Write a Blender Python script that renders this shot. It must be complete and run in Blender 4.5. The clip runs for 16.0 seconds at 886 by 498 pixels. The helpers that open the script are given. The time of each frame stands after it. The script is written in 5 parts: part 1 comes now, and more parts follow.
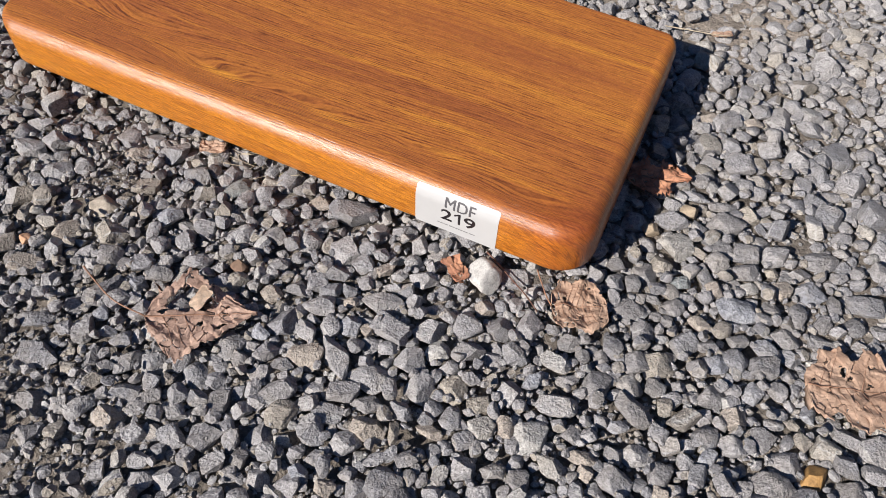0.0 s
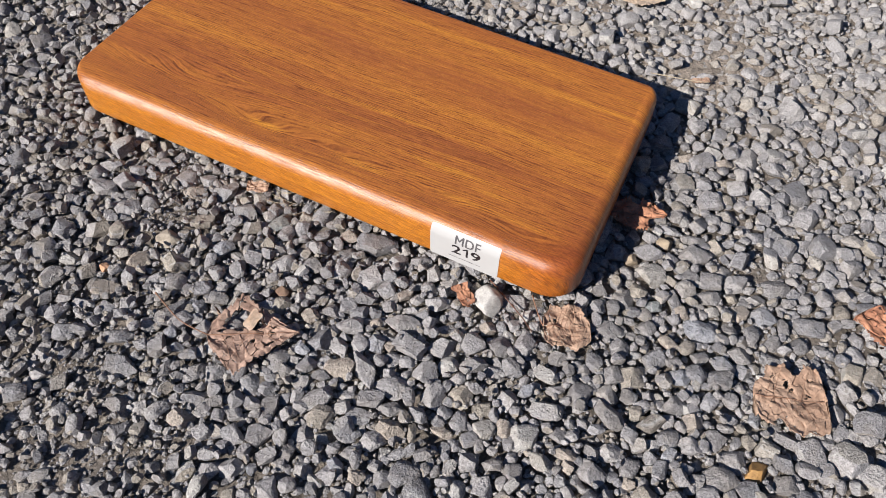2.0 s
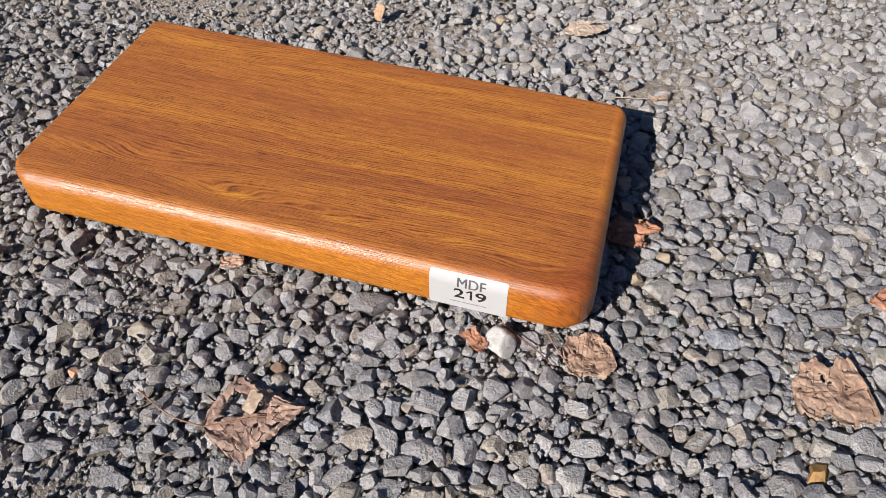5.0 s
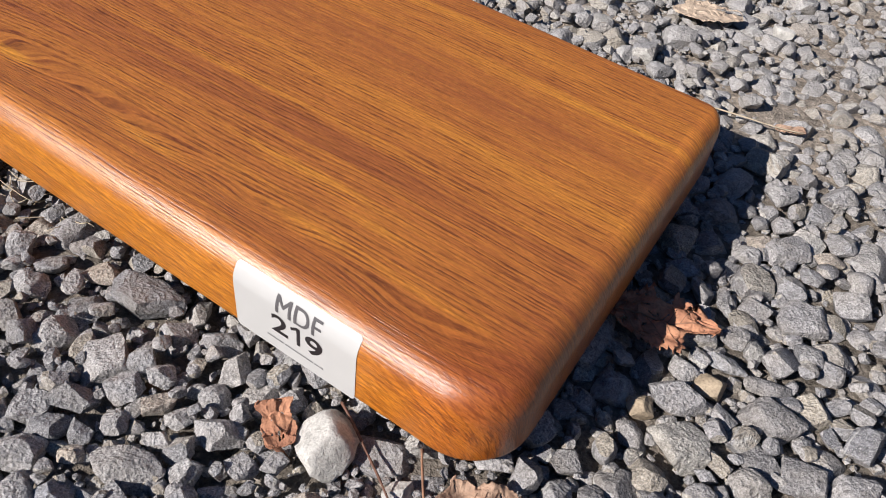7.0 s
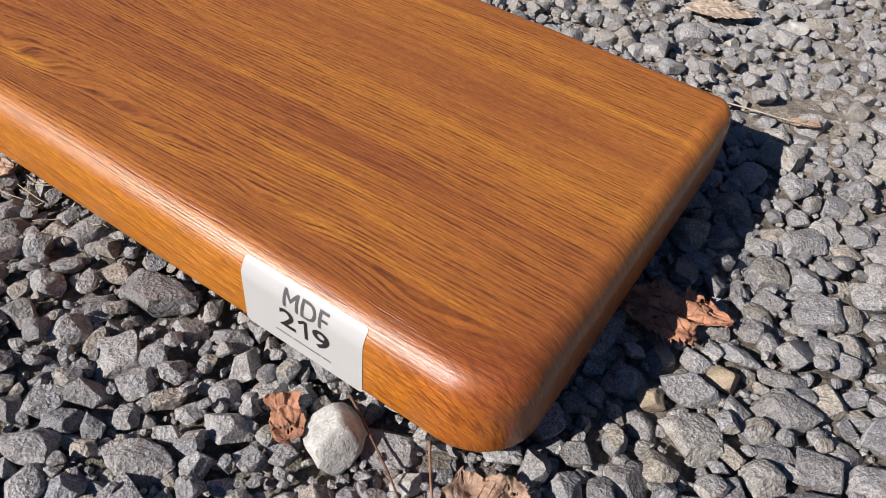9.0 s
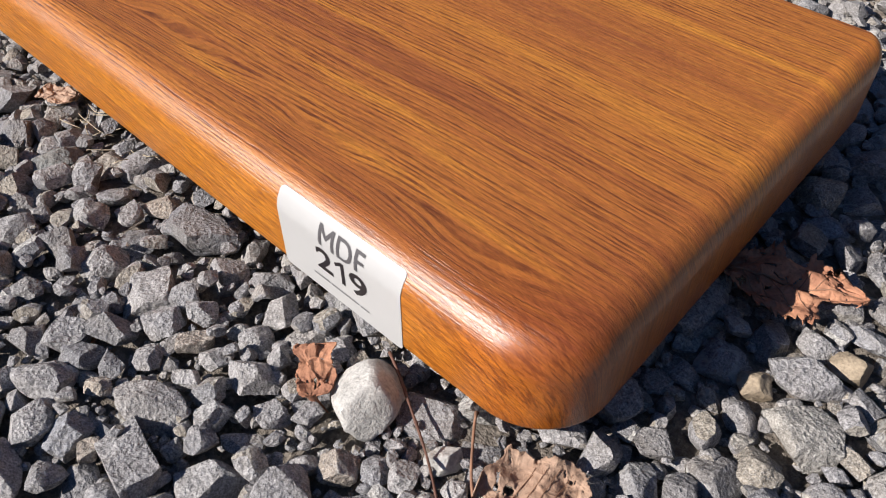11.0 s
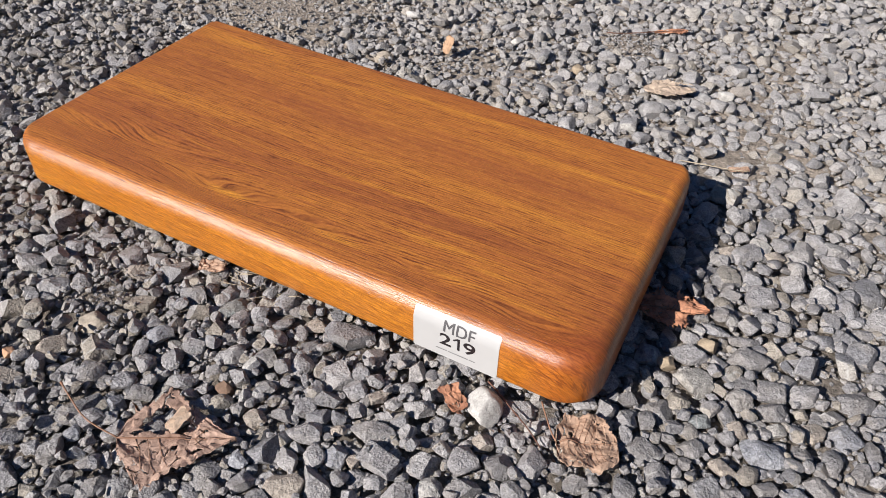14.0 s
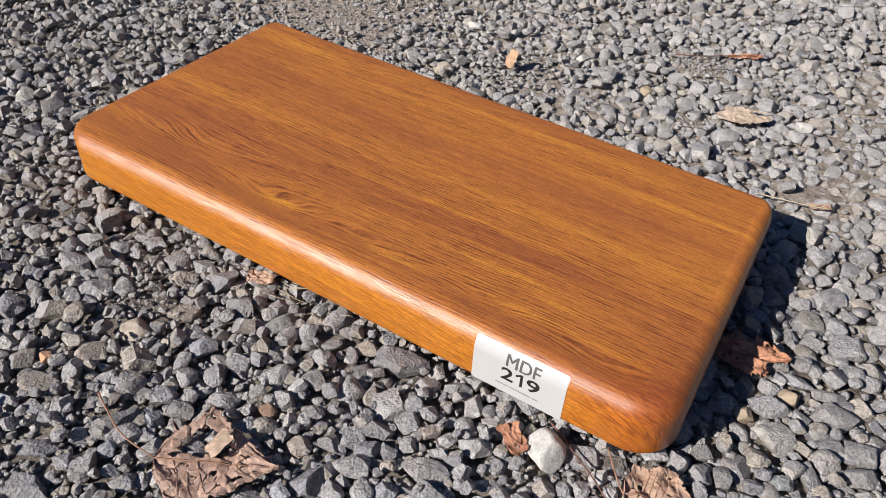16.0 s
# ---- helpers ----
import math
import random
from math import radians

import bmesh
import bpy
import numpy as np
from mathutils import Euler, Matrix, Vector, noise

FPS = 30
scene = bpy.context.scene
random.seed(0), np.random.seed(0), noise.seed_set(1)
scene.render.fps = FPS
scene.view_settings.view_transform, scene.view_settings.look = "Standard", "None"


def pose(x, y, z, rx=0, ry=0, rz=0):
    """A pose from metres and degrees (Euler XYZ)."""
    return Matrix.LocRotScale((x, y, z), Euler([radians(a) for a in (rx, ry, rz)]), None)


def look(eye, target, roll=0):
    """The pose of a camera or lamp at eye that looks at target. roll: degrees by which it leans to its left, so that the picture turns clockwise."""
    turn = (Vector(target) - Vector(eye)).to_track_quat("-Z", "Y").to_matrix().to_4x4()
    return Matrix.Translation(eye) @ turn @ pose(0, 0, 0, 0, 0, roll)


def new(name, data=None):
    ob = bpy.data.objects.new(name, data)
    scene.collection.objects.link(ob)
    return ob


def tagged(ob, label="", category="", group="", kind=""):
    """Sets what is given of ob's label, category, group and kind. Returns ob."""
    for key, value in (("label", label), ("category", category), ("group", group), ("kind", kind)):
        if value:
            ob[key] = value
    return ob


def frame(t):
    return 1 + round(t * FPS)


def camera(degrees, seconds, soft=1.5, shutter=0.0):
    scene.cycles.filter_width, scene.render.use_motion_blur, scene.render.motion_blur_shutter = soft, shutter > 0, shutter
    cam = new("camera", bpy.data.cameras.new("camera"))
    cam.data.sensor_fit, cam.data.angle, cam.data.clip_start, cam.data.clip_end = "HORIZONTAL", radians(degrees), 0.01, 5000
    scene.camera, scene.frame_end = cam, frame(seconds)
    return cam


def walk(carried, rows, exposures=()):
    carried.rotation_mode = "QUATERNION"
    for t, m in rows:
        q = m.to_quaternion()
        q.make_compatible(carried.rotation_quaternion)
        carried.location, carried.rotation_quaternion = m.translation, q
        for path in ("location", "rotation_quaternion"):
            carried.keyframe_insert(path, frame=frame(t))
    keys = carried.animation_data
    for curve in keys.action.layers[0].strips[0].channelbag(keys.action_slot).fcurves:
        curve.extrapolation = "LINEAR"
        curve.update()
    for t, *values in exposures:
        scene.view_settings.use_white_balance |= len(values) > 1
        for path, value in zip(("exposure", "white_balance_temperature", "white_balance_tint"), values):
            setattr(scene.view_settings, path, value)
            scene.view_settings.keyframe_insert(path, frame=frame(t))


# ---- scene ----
cam = camera(60.03, 16.0, soft=0.5)
cam.data.dof.use_dof, cam.data.dof.focus_distance, cam.data.dof.aperture_fstop = True, 0.36, 56.0
# seconds, eye in metres, then yaw (to the left from +y), pitch and roll in degrees
PATH = [
    (0.0, 0.0772, -0.2533, 0.3494, 23.22, -52.49, 3.19),
    (0.5, 0.0710, -0.2556, 0.3519, 22.92, -52.48, 3.58),
    (1.0, 0.0729, -0.2541, 0.3851, 23.70, -53.13, 2.96),
    (1.5, 0.0799, -0.2697, 0.4534, 24.78, -54.08, 2.10),
    (2.0, 0.0884, -0.2783, 0.4313, 24.80, -53.53, 2.10),
    (2.5, 0.0847, -0.2824, 0.3819, 25.64, -47.05, 1.18),
    (3.0, 0.1232, -0.2349, 0.3395, 35.25, -45.08, -0.43),
    (3.2, 0.1396, -0.2113, 0.3214, 36.05, -45.68, 1.40),
    (5.3, 0.0326, -0.2969, 0.3979, 15.69, -47.83, -0.35),
    (5.5, 0.0272, -0.2964, 0.3917, 15.57, -47.93, -0.22),
    (6.0, 0.0436, -0.2634, 0.3493, 20.62, -44.92, 4.97),
    (6.5, 0.0507, -0.1874, 0.2858, 26.82, -44.76, 8.18),
    (7.0, 0.0819, -0.1106, 0.2158, 27.97, -44.73, 8.82),
    (7.5, 0.0688, -0.0927, 0.1994, 27.88, -45.69, 7.99),
    (8.0, 0.0753, -0.1027, 0.2078, 27.59, -46.11, 7.91),
    (8.5, 0.0824, -0.1123, 0.2144, 28.56, -45.18, 7.42),
    (8.7, 0.0857, -0.1131, 0.2148, 29.12, -44.40, 7.15),
    (10.8, 0.1004, -0.0768, 0.1697, 43.42, -42.96, -0.47),
    (11.0, 0.0952, -0.0857, 0.1781, 43.13, -45.52, 0.22),
    (11.5, 0.0876, -0.1204, 0.2079, 38.96, -44.61, 2.63),
    (12.0, 0.0750, -0.1783, 0.2670, 27.45, -47.28, 4.08),
    (12.5, 0.0754, -0.2206, 0.3199, 27.72, -44.96, 1.54),
    (13.0, 0.0783, -0.2269, 0.3376, 26.74, -43.79, 1.63),
    (13.5, 0.0896, -0.2429, 0.3277, 27.24, -41.55, 0.94),
    (14.0, 0.0919, -0.2414, 0.3246, 27.44, -41.45, 1.64),
    (14.5, 0.0796, -0.2374, 0.3166, 28.46, -41.16, 2.01),
    (15.0, 0.0776, -0.2341, 0.3170, 29.11, -40.83, 2.69),
    (15.5, 0.0657, -0.2338, 0.3170, 30.07, -40.63, 2.89),
    (16.0, 0.0633, -0.2292, 0.3113, 30.30, -40.70, 3.20),
]


def aim(x, y, z, yaw, pitch, roll):
    a, b = radians(yaw), radians(pitch)
    ahead = Vector((-math.sin(a) * math.cos(b), math.cos(a) * math.cos(b), math.sin(b)))
    return look((x, y, z), Vector((x, y, z)) + ahead, roll)


walk(cam, [(t, aim(*row)) for t, *row in PATH], [(0.0, 0.54), (6.5, 0.54), (8.5, 0.39), (11.0, 0.50), (12.5, 0.54), (16.0, 0.52)])

# ---- daylight ----
SUN_FROM = Vector((-0.390, -0.75, 0.555)).normalized()
world = bpy.data.worlds.new("sky")
scene.world = world
world.use_nodes = True
sky = world.node_tree.nodes.new("ShaderNodeTexSky")
sky.sky_type, sky.sun_disc = "NISHITA", False
sky.sun_elevation = math.asin(SUN_FROM.z)
sky.sun_rotation = math.atan2(SUN_FROM.x, SUN_FROM.y)
sky.air_density, sky.dust_density, sky.ozone_density = 1.0, 0.1, 10.0
back = world.node_tree.nodes["Background"]
back.inputs["Strength"].default_value = 0.047
world.node_tree.links.new(sky.outputs["Color"], back.inputs["Color"])
sun_data = bpy.data.lights.new("sun", "SUN")
sun_data.energy, sun_data.angle, sun_data.color = 4.95, radians(0.53), (1.0, 0.945, 0.90)
sun = new("sun", sun_data)
sun.matrix_world = look(SUN_FROM * 5, (0, 0, 0))
scene.view_settings.exposure = 0.54


# ---- material helpers ----
class Graph:
    """Short hand for a node material."""

    def __init__(self, name):
        self.material = bpy.data.materials.new(name)
        self.material.use_nodes = True
        self.tree = self.material.node_tree
        self.shader = self.tree.nodes["Principled BSDF"]

    def node(self, kind, **inputs):
        n = self.tree.nodes.new(kind)
        for key, value in inputs.items():
            self.feed(n, key.replace("_", " "), value)
        return n

    def feed(self, n, key, value):
        socket = n.inputs[int(key)] if key.isdigit() else n.inputs[key]
        if isinstance(value, bpy.types.NodeSocket):
            self.tree.links.new(value, socket)
        else:
            socket.default_value = value

    def math(self, op, a, b=0.0, c=0.0):
        n = self.tree.nodes.new("ShaderNodeMath")
        n.operation = op
        for i, value in enumerate((a, b, c)):
            self.feed(n, str(i), value)
        return n.outputs[0]

    def vec(self, x, y, z=0.0):
        n = self.tree.nodes.new("ShaderNodeCombineXYZ")
        for i, value in enumerate((x, y, z)):
            self.feed(n, str(i), value)
        return n.outputs[0]

    def noise(self, vector, scale, detail=3.0, rough=0.55, distortion=0.0):
        n = self.node("ShaderNodeTexNoise", Vector=vector, Scale=scale, Detail=detail, Roughness=rough, Distortion=distortion)
        return n.outputs["Fac"]

    def ramp(self, fac, stops, smooth="LINEAR"):
        n = self.node("ShaderNodeValToRGB", Fac=fac)
        band = n.color_ramp
        band.interpolation = smooth
        while len(band.elements) < len(stops):
            band.elements.new(0.5)
        for e, (at, colour) in zip(band.elements, stops):
            e.position, e.color = at, (*colour, 1.0) if len(colour) == 3 else colour
        return n.outputs["Color"]

    def mix(self, fac, a, b, blend="MIX"):
        n = self.tree.nodes.new("ShaderNodeMix")
        n.data_type, n.blend_type = "RGBA", blend
        for socket, value in ((n.inputs[0], fac), (n.inputs[6], a), (n.inputs[7], b)):
            if isinstance(value, bpy.types.NodeSocket):
                self.tree.links.new(value, socket)
            else:
                socket.default_value = value if socket.type == "VALUE" else (*value, 1.0)
        return n.outputs[2]

    def bump(self, height, distance, strength=1.0):
        n = self.node("ShaderNodeBump", Height=height, Distance=distance, Strength=strength)
        self.tree.links.new(n.outputs["Normal"], self.shader.inputs["Normal"])
        return n

    def set(self, **inputs):
        for key, value in inputs.items():
            self.feed(self.shader, key.replace("_", " "), value)
        return self.material


def grey(v):
    return (v, v, v)


# ---- materials ----
def wood_foil():
    g = Graph("golden_oak_foil")
    uv = g.node("ShaderNodeUVMap").outputs[0]
    split = g.node("ShaderNodeSeparateXYZ", Vector=uv)
    u, v = split.outputs[0], split.outputs[1]

    def clamp(value, low=0.0, high=1.0):
        return g.math("MINIMUM", g.math("MAXIMUM", value, low), high)

    def swell(u0, v0, su, sv, amount, across=None, tail=0.0):
        """A soft hill on the sheet; with a tail it runs out that much longer to the right."""
        du, dv = g.math("SUBTRACT", u, u0), g.math("DIVIDE", g.math("SUBTRACT", across or v, v0), sv)
        if tail:
            du = g.math("MAXIMUM", g.math("DIVIDE", du, tail), g.math("DIVIDE", du, -su))
        else:
            du = g.math("DIVIDE", du, su)
        far = g.math("ADD", g.math("MULTIPLY", du, du), g.math("MULTIPLY", dv, dv))
        return g.math("MULTIPLY", g.math("EXPONENT", g.math("MULTIPLY", far, -1.0)), amount)

    def total(values):
        out = values[0]
        for value in values[1:]:
            out = g.math("ADD", out, value)
        return out

    def streak(along, across, seed, detail=2.0, rough=0.5, at=None):
        return g.noise(g.vec(g.math("MULTIPLY", u, along), g.math("MULTIPLY", at or w, across), seed), 1.0, detail, rough)

    w = v
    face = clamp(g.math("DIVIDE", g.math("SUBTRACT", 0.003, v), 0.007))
    wander = g.math("MULTIPLY", g.math("SUBTRACT", streak(5.0, 6.0, 0.0, 1.0), 0.5), 0.012)
    ripple = g.math("MULTIPLY", g.math("SUBTRACT", streak(34.0, 45.0, 3.0, 2.0), 0.5), 0.0016)
    # the eyes of the figure, each closed on its left and running out to the right
    eyes = [swell(-0.207, 0.0235, 0.030, 0.0092, 0.0135, tail=0.066), swell(-0.270, 0.0400, 0.040, 0.0150, 0.0110, tail=0.070),
            swell(-0.128, 0.0245, 0.026, 0.0056, 0.0046, tail=0.050), swell(0.008, 0.0160, 0.022, 0.0062, 0.0056, tail=0.030),
            swell(-0.062, 0.0220, 0.014, 0.0050, 0.0038, tail=0.040), swell(-0.325, 0.0340, 0.030, 0.0100, 0.0065, tail=0.040),
            swell(-0.300, 0.1760, 0.050, 0.0120, 0.0070, tail=0.070)]
    lift = g.math("ADD", total([wander, ripple]), total(eyes))
    lift = g.math("ADD", lift, g.math("MULTIPLY", g.math("MULTIPLY", u, face), 0.06))
    w = g.math("ADD", v, lift)

    # broad tone: the darker and the more golden bands of the sheet
    ragged = g.math("ADD", v, g.math("ADD", g.math("MULTIPLY", g.math("SUBTRACT", streak(24.0, 260.0, 8.0, 3.0, 0.6, v), 0.5), 0.0052), g.math("MULTIPLY", wander, 0.3)))
    bands = [swell(*spot, across=ragged) for spot in (
        (-0.193, 0.0258, 0.014, 0.0027, 1.30), (-0.114, 0.0232, 0.022, 0.0034, 0.75), (-0.044, 0.0265, 0.020, 0.0022, 0.60), (-0.060, 0.0478, 0.040, 0.0020, 0.70),
        (-0.022, 0.0395, 0.018, 0.0016, 0.50), (0.014, 0.0258, 0.030, 0.0021, 0.60), (-0.135, 0.0775, 0.070, 0.0026, 0.60), (-0.290, 0.0930, 0.075, 0.0065, 0.38),
        (0.000, 0.0960, 0.130, 0.0110, 0.30), (-0.310, 0.1780, 0.055, 0.0055, 0.45), (-0.215, 0.1660, 0.060, 0.0042, 0.42), (-0.090, 0.1790, 0.080, 0.0042, 0.50),
        (0.012, 0.1560, 0.055, 0.0034, 0.50), (-0.150, 0.1030, 0.080, 0.0050, 0.24), (-0.170, 0.0080, 0.120, 0.0045, 0.18),
        (-0.040, 0.0660, 0.140, 0.0135, -0.30), (-0.210, 0.0560, 0.100, 0.0140, -0.24), (-0.190, 0.1250, 0.090, 0.0120, -0.28), (-0.020, 0.1300, 0.100, 0.0160, -0.32),
        (-0.310, 0.0620, 0.070, 0.0150, -0.30), (-0.100, 0.2000, 0.300, 0.0080, -0.22), (-0.285, 0.0260, 0.060, 0.0130, -0.26), (-0.020, 0.0080, 0.050, 0.0070, -0.32),
        # the last one is the right edge: darker print plus shade put into colour
        (-0.330, 0.1350, 0.050, 0.0150, -0.22), (-0.100, 0.0180, 0.170, 0.0120, -0.26), (-0.040, 0.0580, 0.120, 0.0110, -0.14), (0.045, 0.0300, 0.014, 0.0400, -0.30))]
    tone = total([g.math("MULTIPLY", g.math("SUBTRACT", streak(3.2, 62.0, 11.0, 3.0, 0.6), 0.5), 0.85), g.math("MULTIPLY", g.math("SUBTRACT", streak(16.0, 330.0, 14.0, 4.0, 0.65), 0.5), 0.90), g.math("MULTIPLY", total(bands), 0.72)])
    # the front's tone is lifted: its more direct sun is put into the colour
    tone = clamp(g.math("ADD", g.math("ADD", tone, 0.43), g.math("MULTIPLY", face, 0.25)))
    colour = g.ramp(tone, [(0.0, (0.290, 0.086, 0.0265)), (0.32, (0.402, 0.132, 0.0290)), (0.60, (0.496, 0.180, 0.0310)), (1.0, (0.618, 0.252, 0.0330))])

    # where the sheet is plain and mottled instead of lined
    plain_where = clamp(total([swell(-0.030, 0.1330, 0.110, 0.0200, 1.1), swell(-0.210, 0.1300, 0.090, 0.0150, 0.8), swell(-0.340, 0.0500, 0.030, 0.0150, 0.5)]))
    right_end = clamp(g.math("DIVIDE", g.math("SUBTRACT", u, 0.036), 0.016))
    eyed = clamp(total([swell(-0.190, 0.0240, 0.050, 0.0100, 1.0), swell(-0.115, 0.0240, 0.040, 0.0070, 1.0), swell(0.010, 0.0170, 0.030, 0.0090, 1.0), swell(-0.300, 0.0400, 0.060, 0.0200, 0.8)]))
    lined = g.math("SUBTRACT", 1.0, g.math("MULTIPLY", plain_where, 0.62))
    lined = g.math("MULTIPLY", lined, g.math("SUBTRACT", 1.0, g.math("ADD", g.math("MULTIPLY", face, 0.25), g.math("MULTIPLY", right_end, 0.45))))
    lined = g.math("MULTIPLY", lined, g.math("SUBTRACT", 1.0, g.math("MULTIPLY", eyed, -0.25)))
    corner_red = clamp(swell(0.046, -0.002, 0.034, 0.030, 1.5))
    lined = g.math("MULTIPLY", lined, g.math("SUBTRACT", 1.0, g.math("MULTIPLY", corner_red, 0.35)))

    # thin golden threads between the lines
    thread = g.ramp(streak(11.0, 480.0, 23.0, 3.0, 0.55), [(0.54, grey(0.0)), (0.64, grey(1.0))])
    colour = g.mix(g.math("MULTIPLY", thread, g.math("MULTIPLY", lined, 0.36)), colour, (0.600, 0.232, 0.0300))

    # growth lines, about two millimetres apart, broken along their length
    rows = g.math("ADD", g.math("DIVIDE", w, 0.00185), g.math("MULTIPLY", streak(7.0, 150.0, 17.0), 2.6))
    line = g.math("ABSOLUTE", g.math("SUBTRACT", g.math("FRACT", rows), 0.5))
    number = g.math("FLOOR", rows)
    part_dark = g.noise(g.vec(g.math("MULTIPLY", u, 38.0), g.math("MULTIPLY", number, 7.31), 33.0), 1.0, 3.0, 0.6)
    width = g.math("ADD", 0.08, g.math("MULTIPLY", part_dark, 0.36))
    inner = clamp(g.math("DIVIDE", g.math("SUBTRACT", width, line), 0.11))
    fray = g.ramp(streak(120.0, 1700.0, 19.0, 4.0, 0.65), [(0.37, grey(0.18)), (0.57, grey(1.0))])
    line_dark = g.math("MULTIPLY", g.math("MULTIPLY", inner, fray), g.math("MULTIPLY", lined, g.ramp(part_dark, [(0.34, grey(0.15)), (0.60, grey(1.0))])))
    calm = g.math("SUBTRACT", 1.0, g.math("MULTIPLY", clamp(g.math("DIVIDE", g.math("SUBTRACT", tone, 0.62), 0.3)), 0.48))
    colour = g.mix(g.math("MULTIPLY", line_dark, calm), colour, (0.160, 0.043, 0.0130))
    # fine dark pores between them, and on the front face
    small = g.math("ADD", g.math("DIVIDE", w, 0.00088), g.math("MULTIPLY", streak(9.0, 160.0, 27.0), 1.5))
    tick_at = g.math("ABSOLUTE", g.math("SUBTRACT", g.math("FRACT", small), 0.5))
    dash = g.noise(g.vec(g.math("MULTIPLY", u, 190.0), g.math("MULTIPLY", g.math("FLOOR", small), 5.17), 35.0), 1.0, 2.0, 0.5)
    tick = g.math("MULTIPLY", g.ramp(tick_at, [(0.12, grey(1.0)), (0.22, grey(0.0))]), g.ramp(dash, [(0.47, grey(0.0)), (0.55, grey(1.0))]))
    colour = g.mix(g.math("MULTIPLY", tick, g.math("ADD", 0.34, g.math("MULTIPLY", g.math("MAXIMUM", face, right_end), 0.34))), colour, (0.165, 0.042, 0.0120))
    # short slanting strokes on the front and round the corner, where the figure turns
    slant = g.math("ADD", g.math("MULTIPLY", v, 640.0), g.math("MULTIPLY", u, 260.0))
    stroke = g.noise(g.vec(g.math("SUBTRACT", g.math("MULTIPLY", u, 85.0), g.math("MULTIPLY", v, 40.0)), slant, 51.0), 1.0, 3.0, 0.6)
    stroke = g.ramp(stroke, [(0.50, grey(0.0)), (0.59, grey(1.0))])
    colour = g.mix(g.math("MULTIPLY", stroke, g.math("ADD", g.math("MULTIPLY", face, 0.30), g.math("MULTIPLY", corner_red, 0.38))), colour, (0.150, 0.038, 0.0110))
    # short golden flecks across the plain places
    fleck = g.ramp(streak(85.0, 420.0, 2.0, 4.0, 0.7, v), [(0.55, grey(0.0)), (0.66, grey(1.0))])
    colour = g.mix(g.math("MULTIPLY", fleck, g.math("ADD", 0.16, g.math("MULTIPLY", plain_where, 0.34))), colour, (0.520, 0.210, 0.040))
    fibre = streak(70.0, 1300.0, 5.0, 3.0, 0.55)
    colour = g.mix(1.0, colour, g.ramp(fibre, [(0.34, grey(0.84)), (0.5, grey(1.0)), (0.66, grey(1.14))]), "MULTIPLY")
    speck = g.noise(g.vec(g.math("MULTIPLY", u, 420.0), g.math("MULTIPLY", v, 1300.0), 31.0), 1.0, 2.0, 0.6)
    colour = g.mix(1.0, colour, g.ramp(speck, [(0.32, grey(0.86)), (0.5, grey(1.0)), (0.68, grey(1.14))]), "MULTIPLY")
    colour = g.mix(swell(-0.1915, 0.0697, 0.0032, 0.0013, 0.7), colour, (0.120, 0.030, 0.010))
    # sunlit look of the front face, a deeper gold multiplied into the colour
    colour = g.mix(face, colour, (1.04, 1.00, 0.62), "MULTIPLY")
    # redder and darker round the right front corner
    colour = g.mix(corner_red, colour, (0.90, 0.76, 0.76), "MULTIPLY")
    peel = g.noise(g.vec(g.math("MULTIPLY", u, 420.0), g.math("MULTIPLY", v, 2400.0), 41.0), 1.0, 3.0, 0.6)
    relief = total([g.math("MULTIPLY", line_dark, -0.5), g.math("MULTIPLY", fibre, 0.5), g.math("MULTIPLY", speck, 0.4), g.math("MULTIPLY", peel, 0.9)])
    g.bump(relief, 0.00017, 0.8)
    smudge = g.noise(g.vec(u, v), 14.0, 4.0)
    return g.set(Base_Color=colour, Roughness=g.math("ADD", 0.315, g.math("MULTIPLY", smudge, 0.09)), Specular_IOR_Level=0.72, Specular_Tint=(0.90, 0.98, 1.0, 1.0))


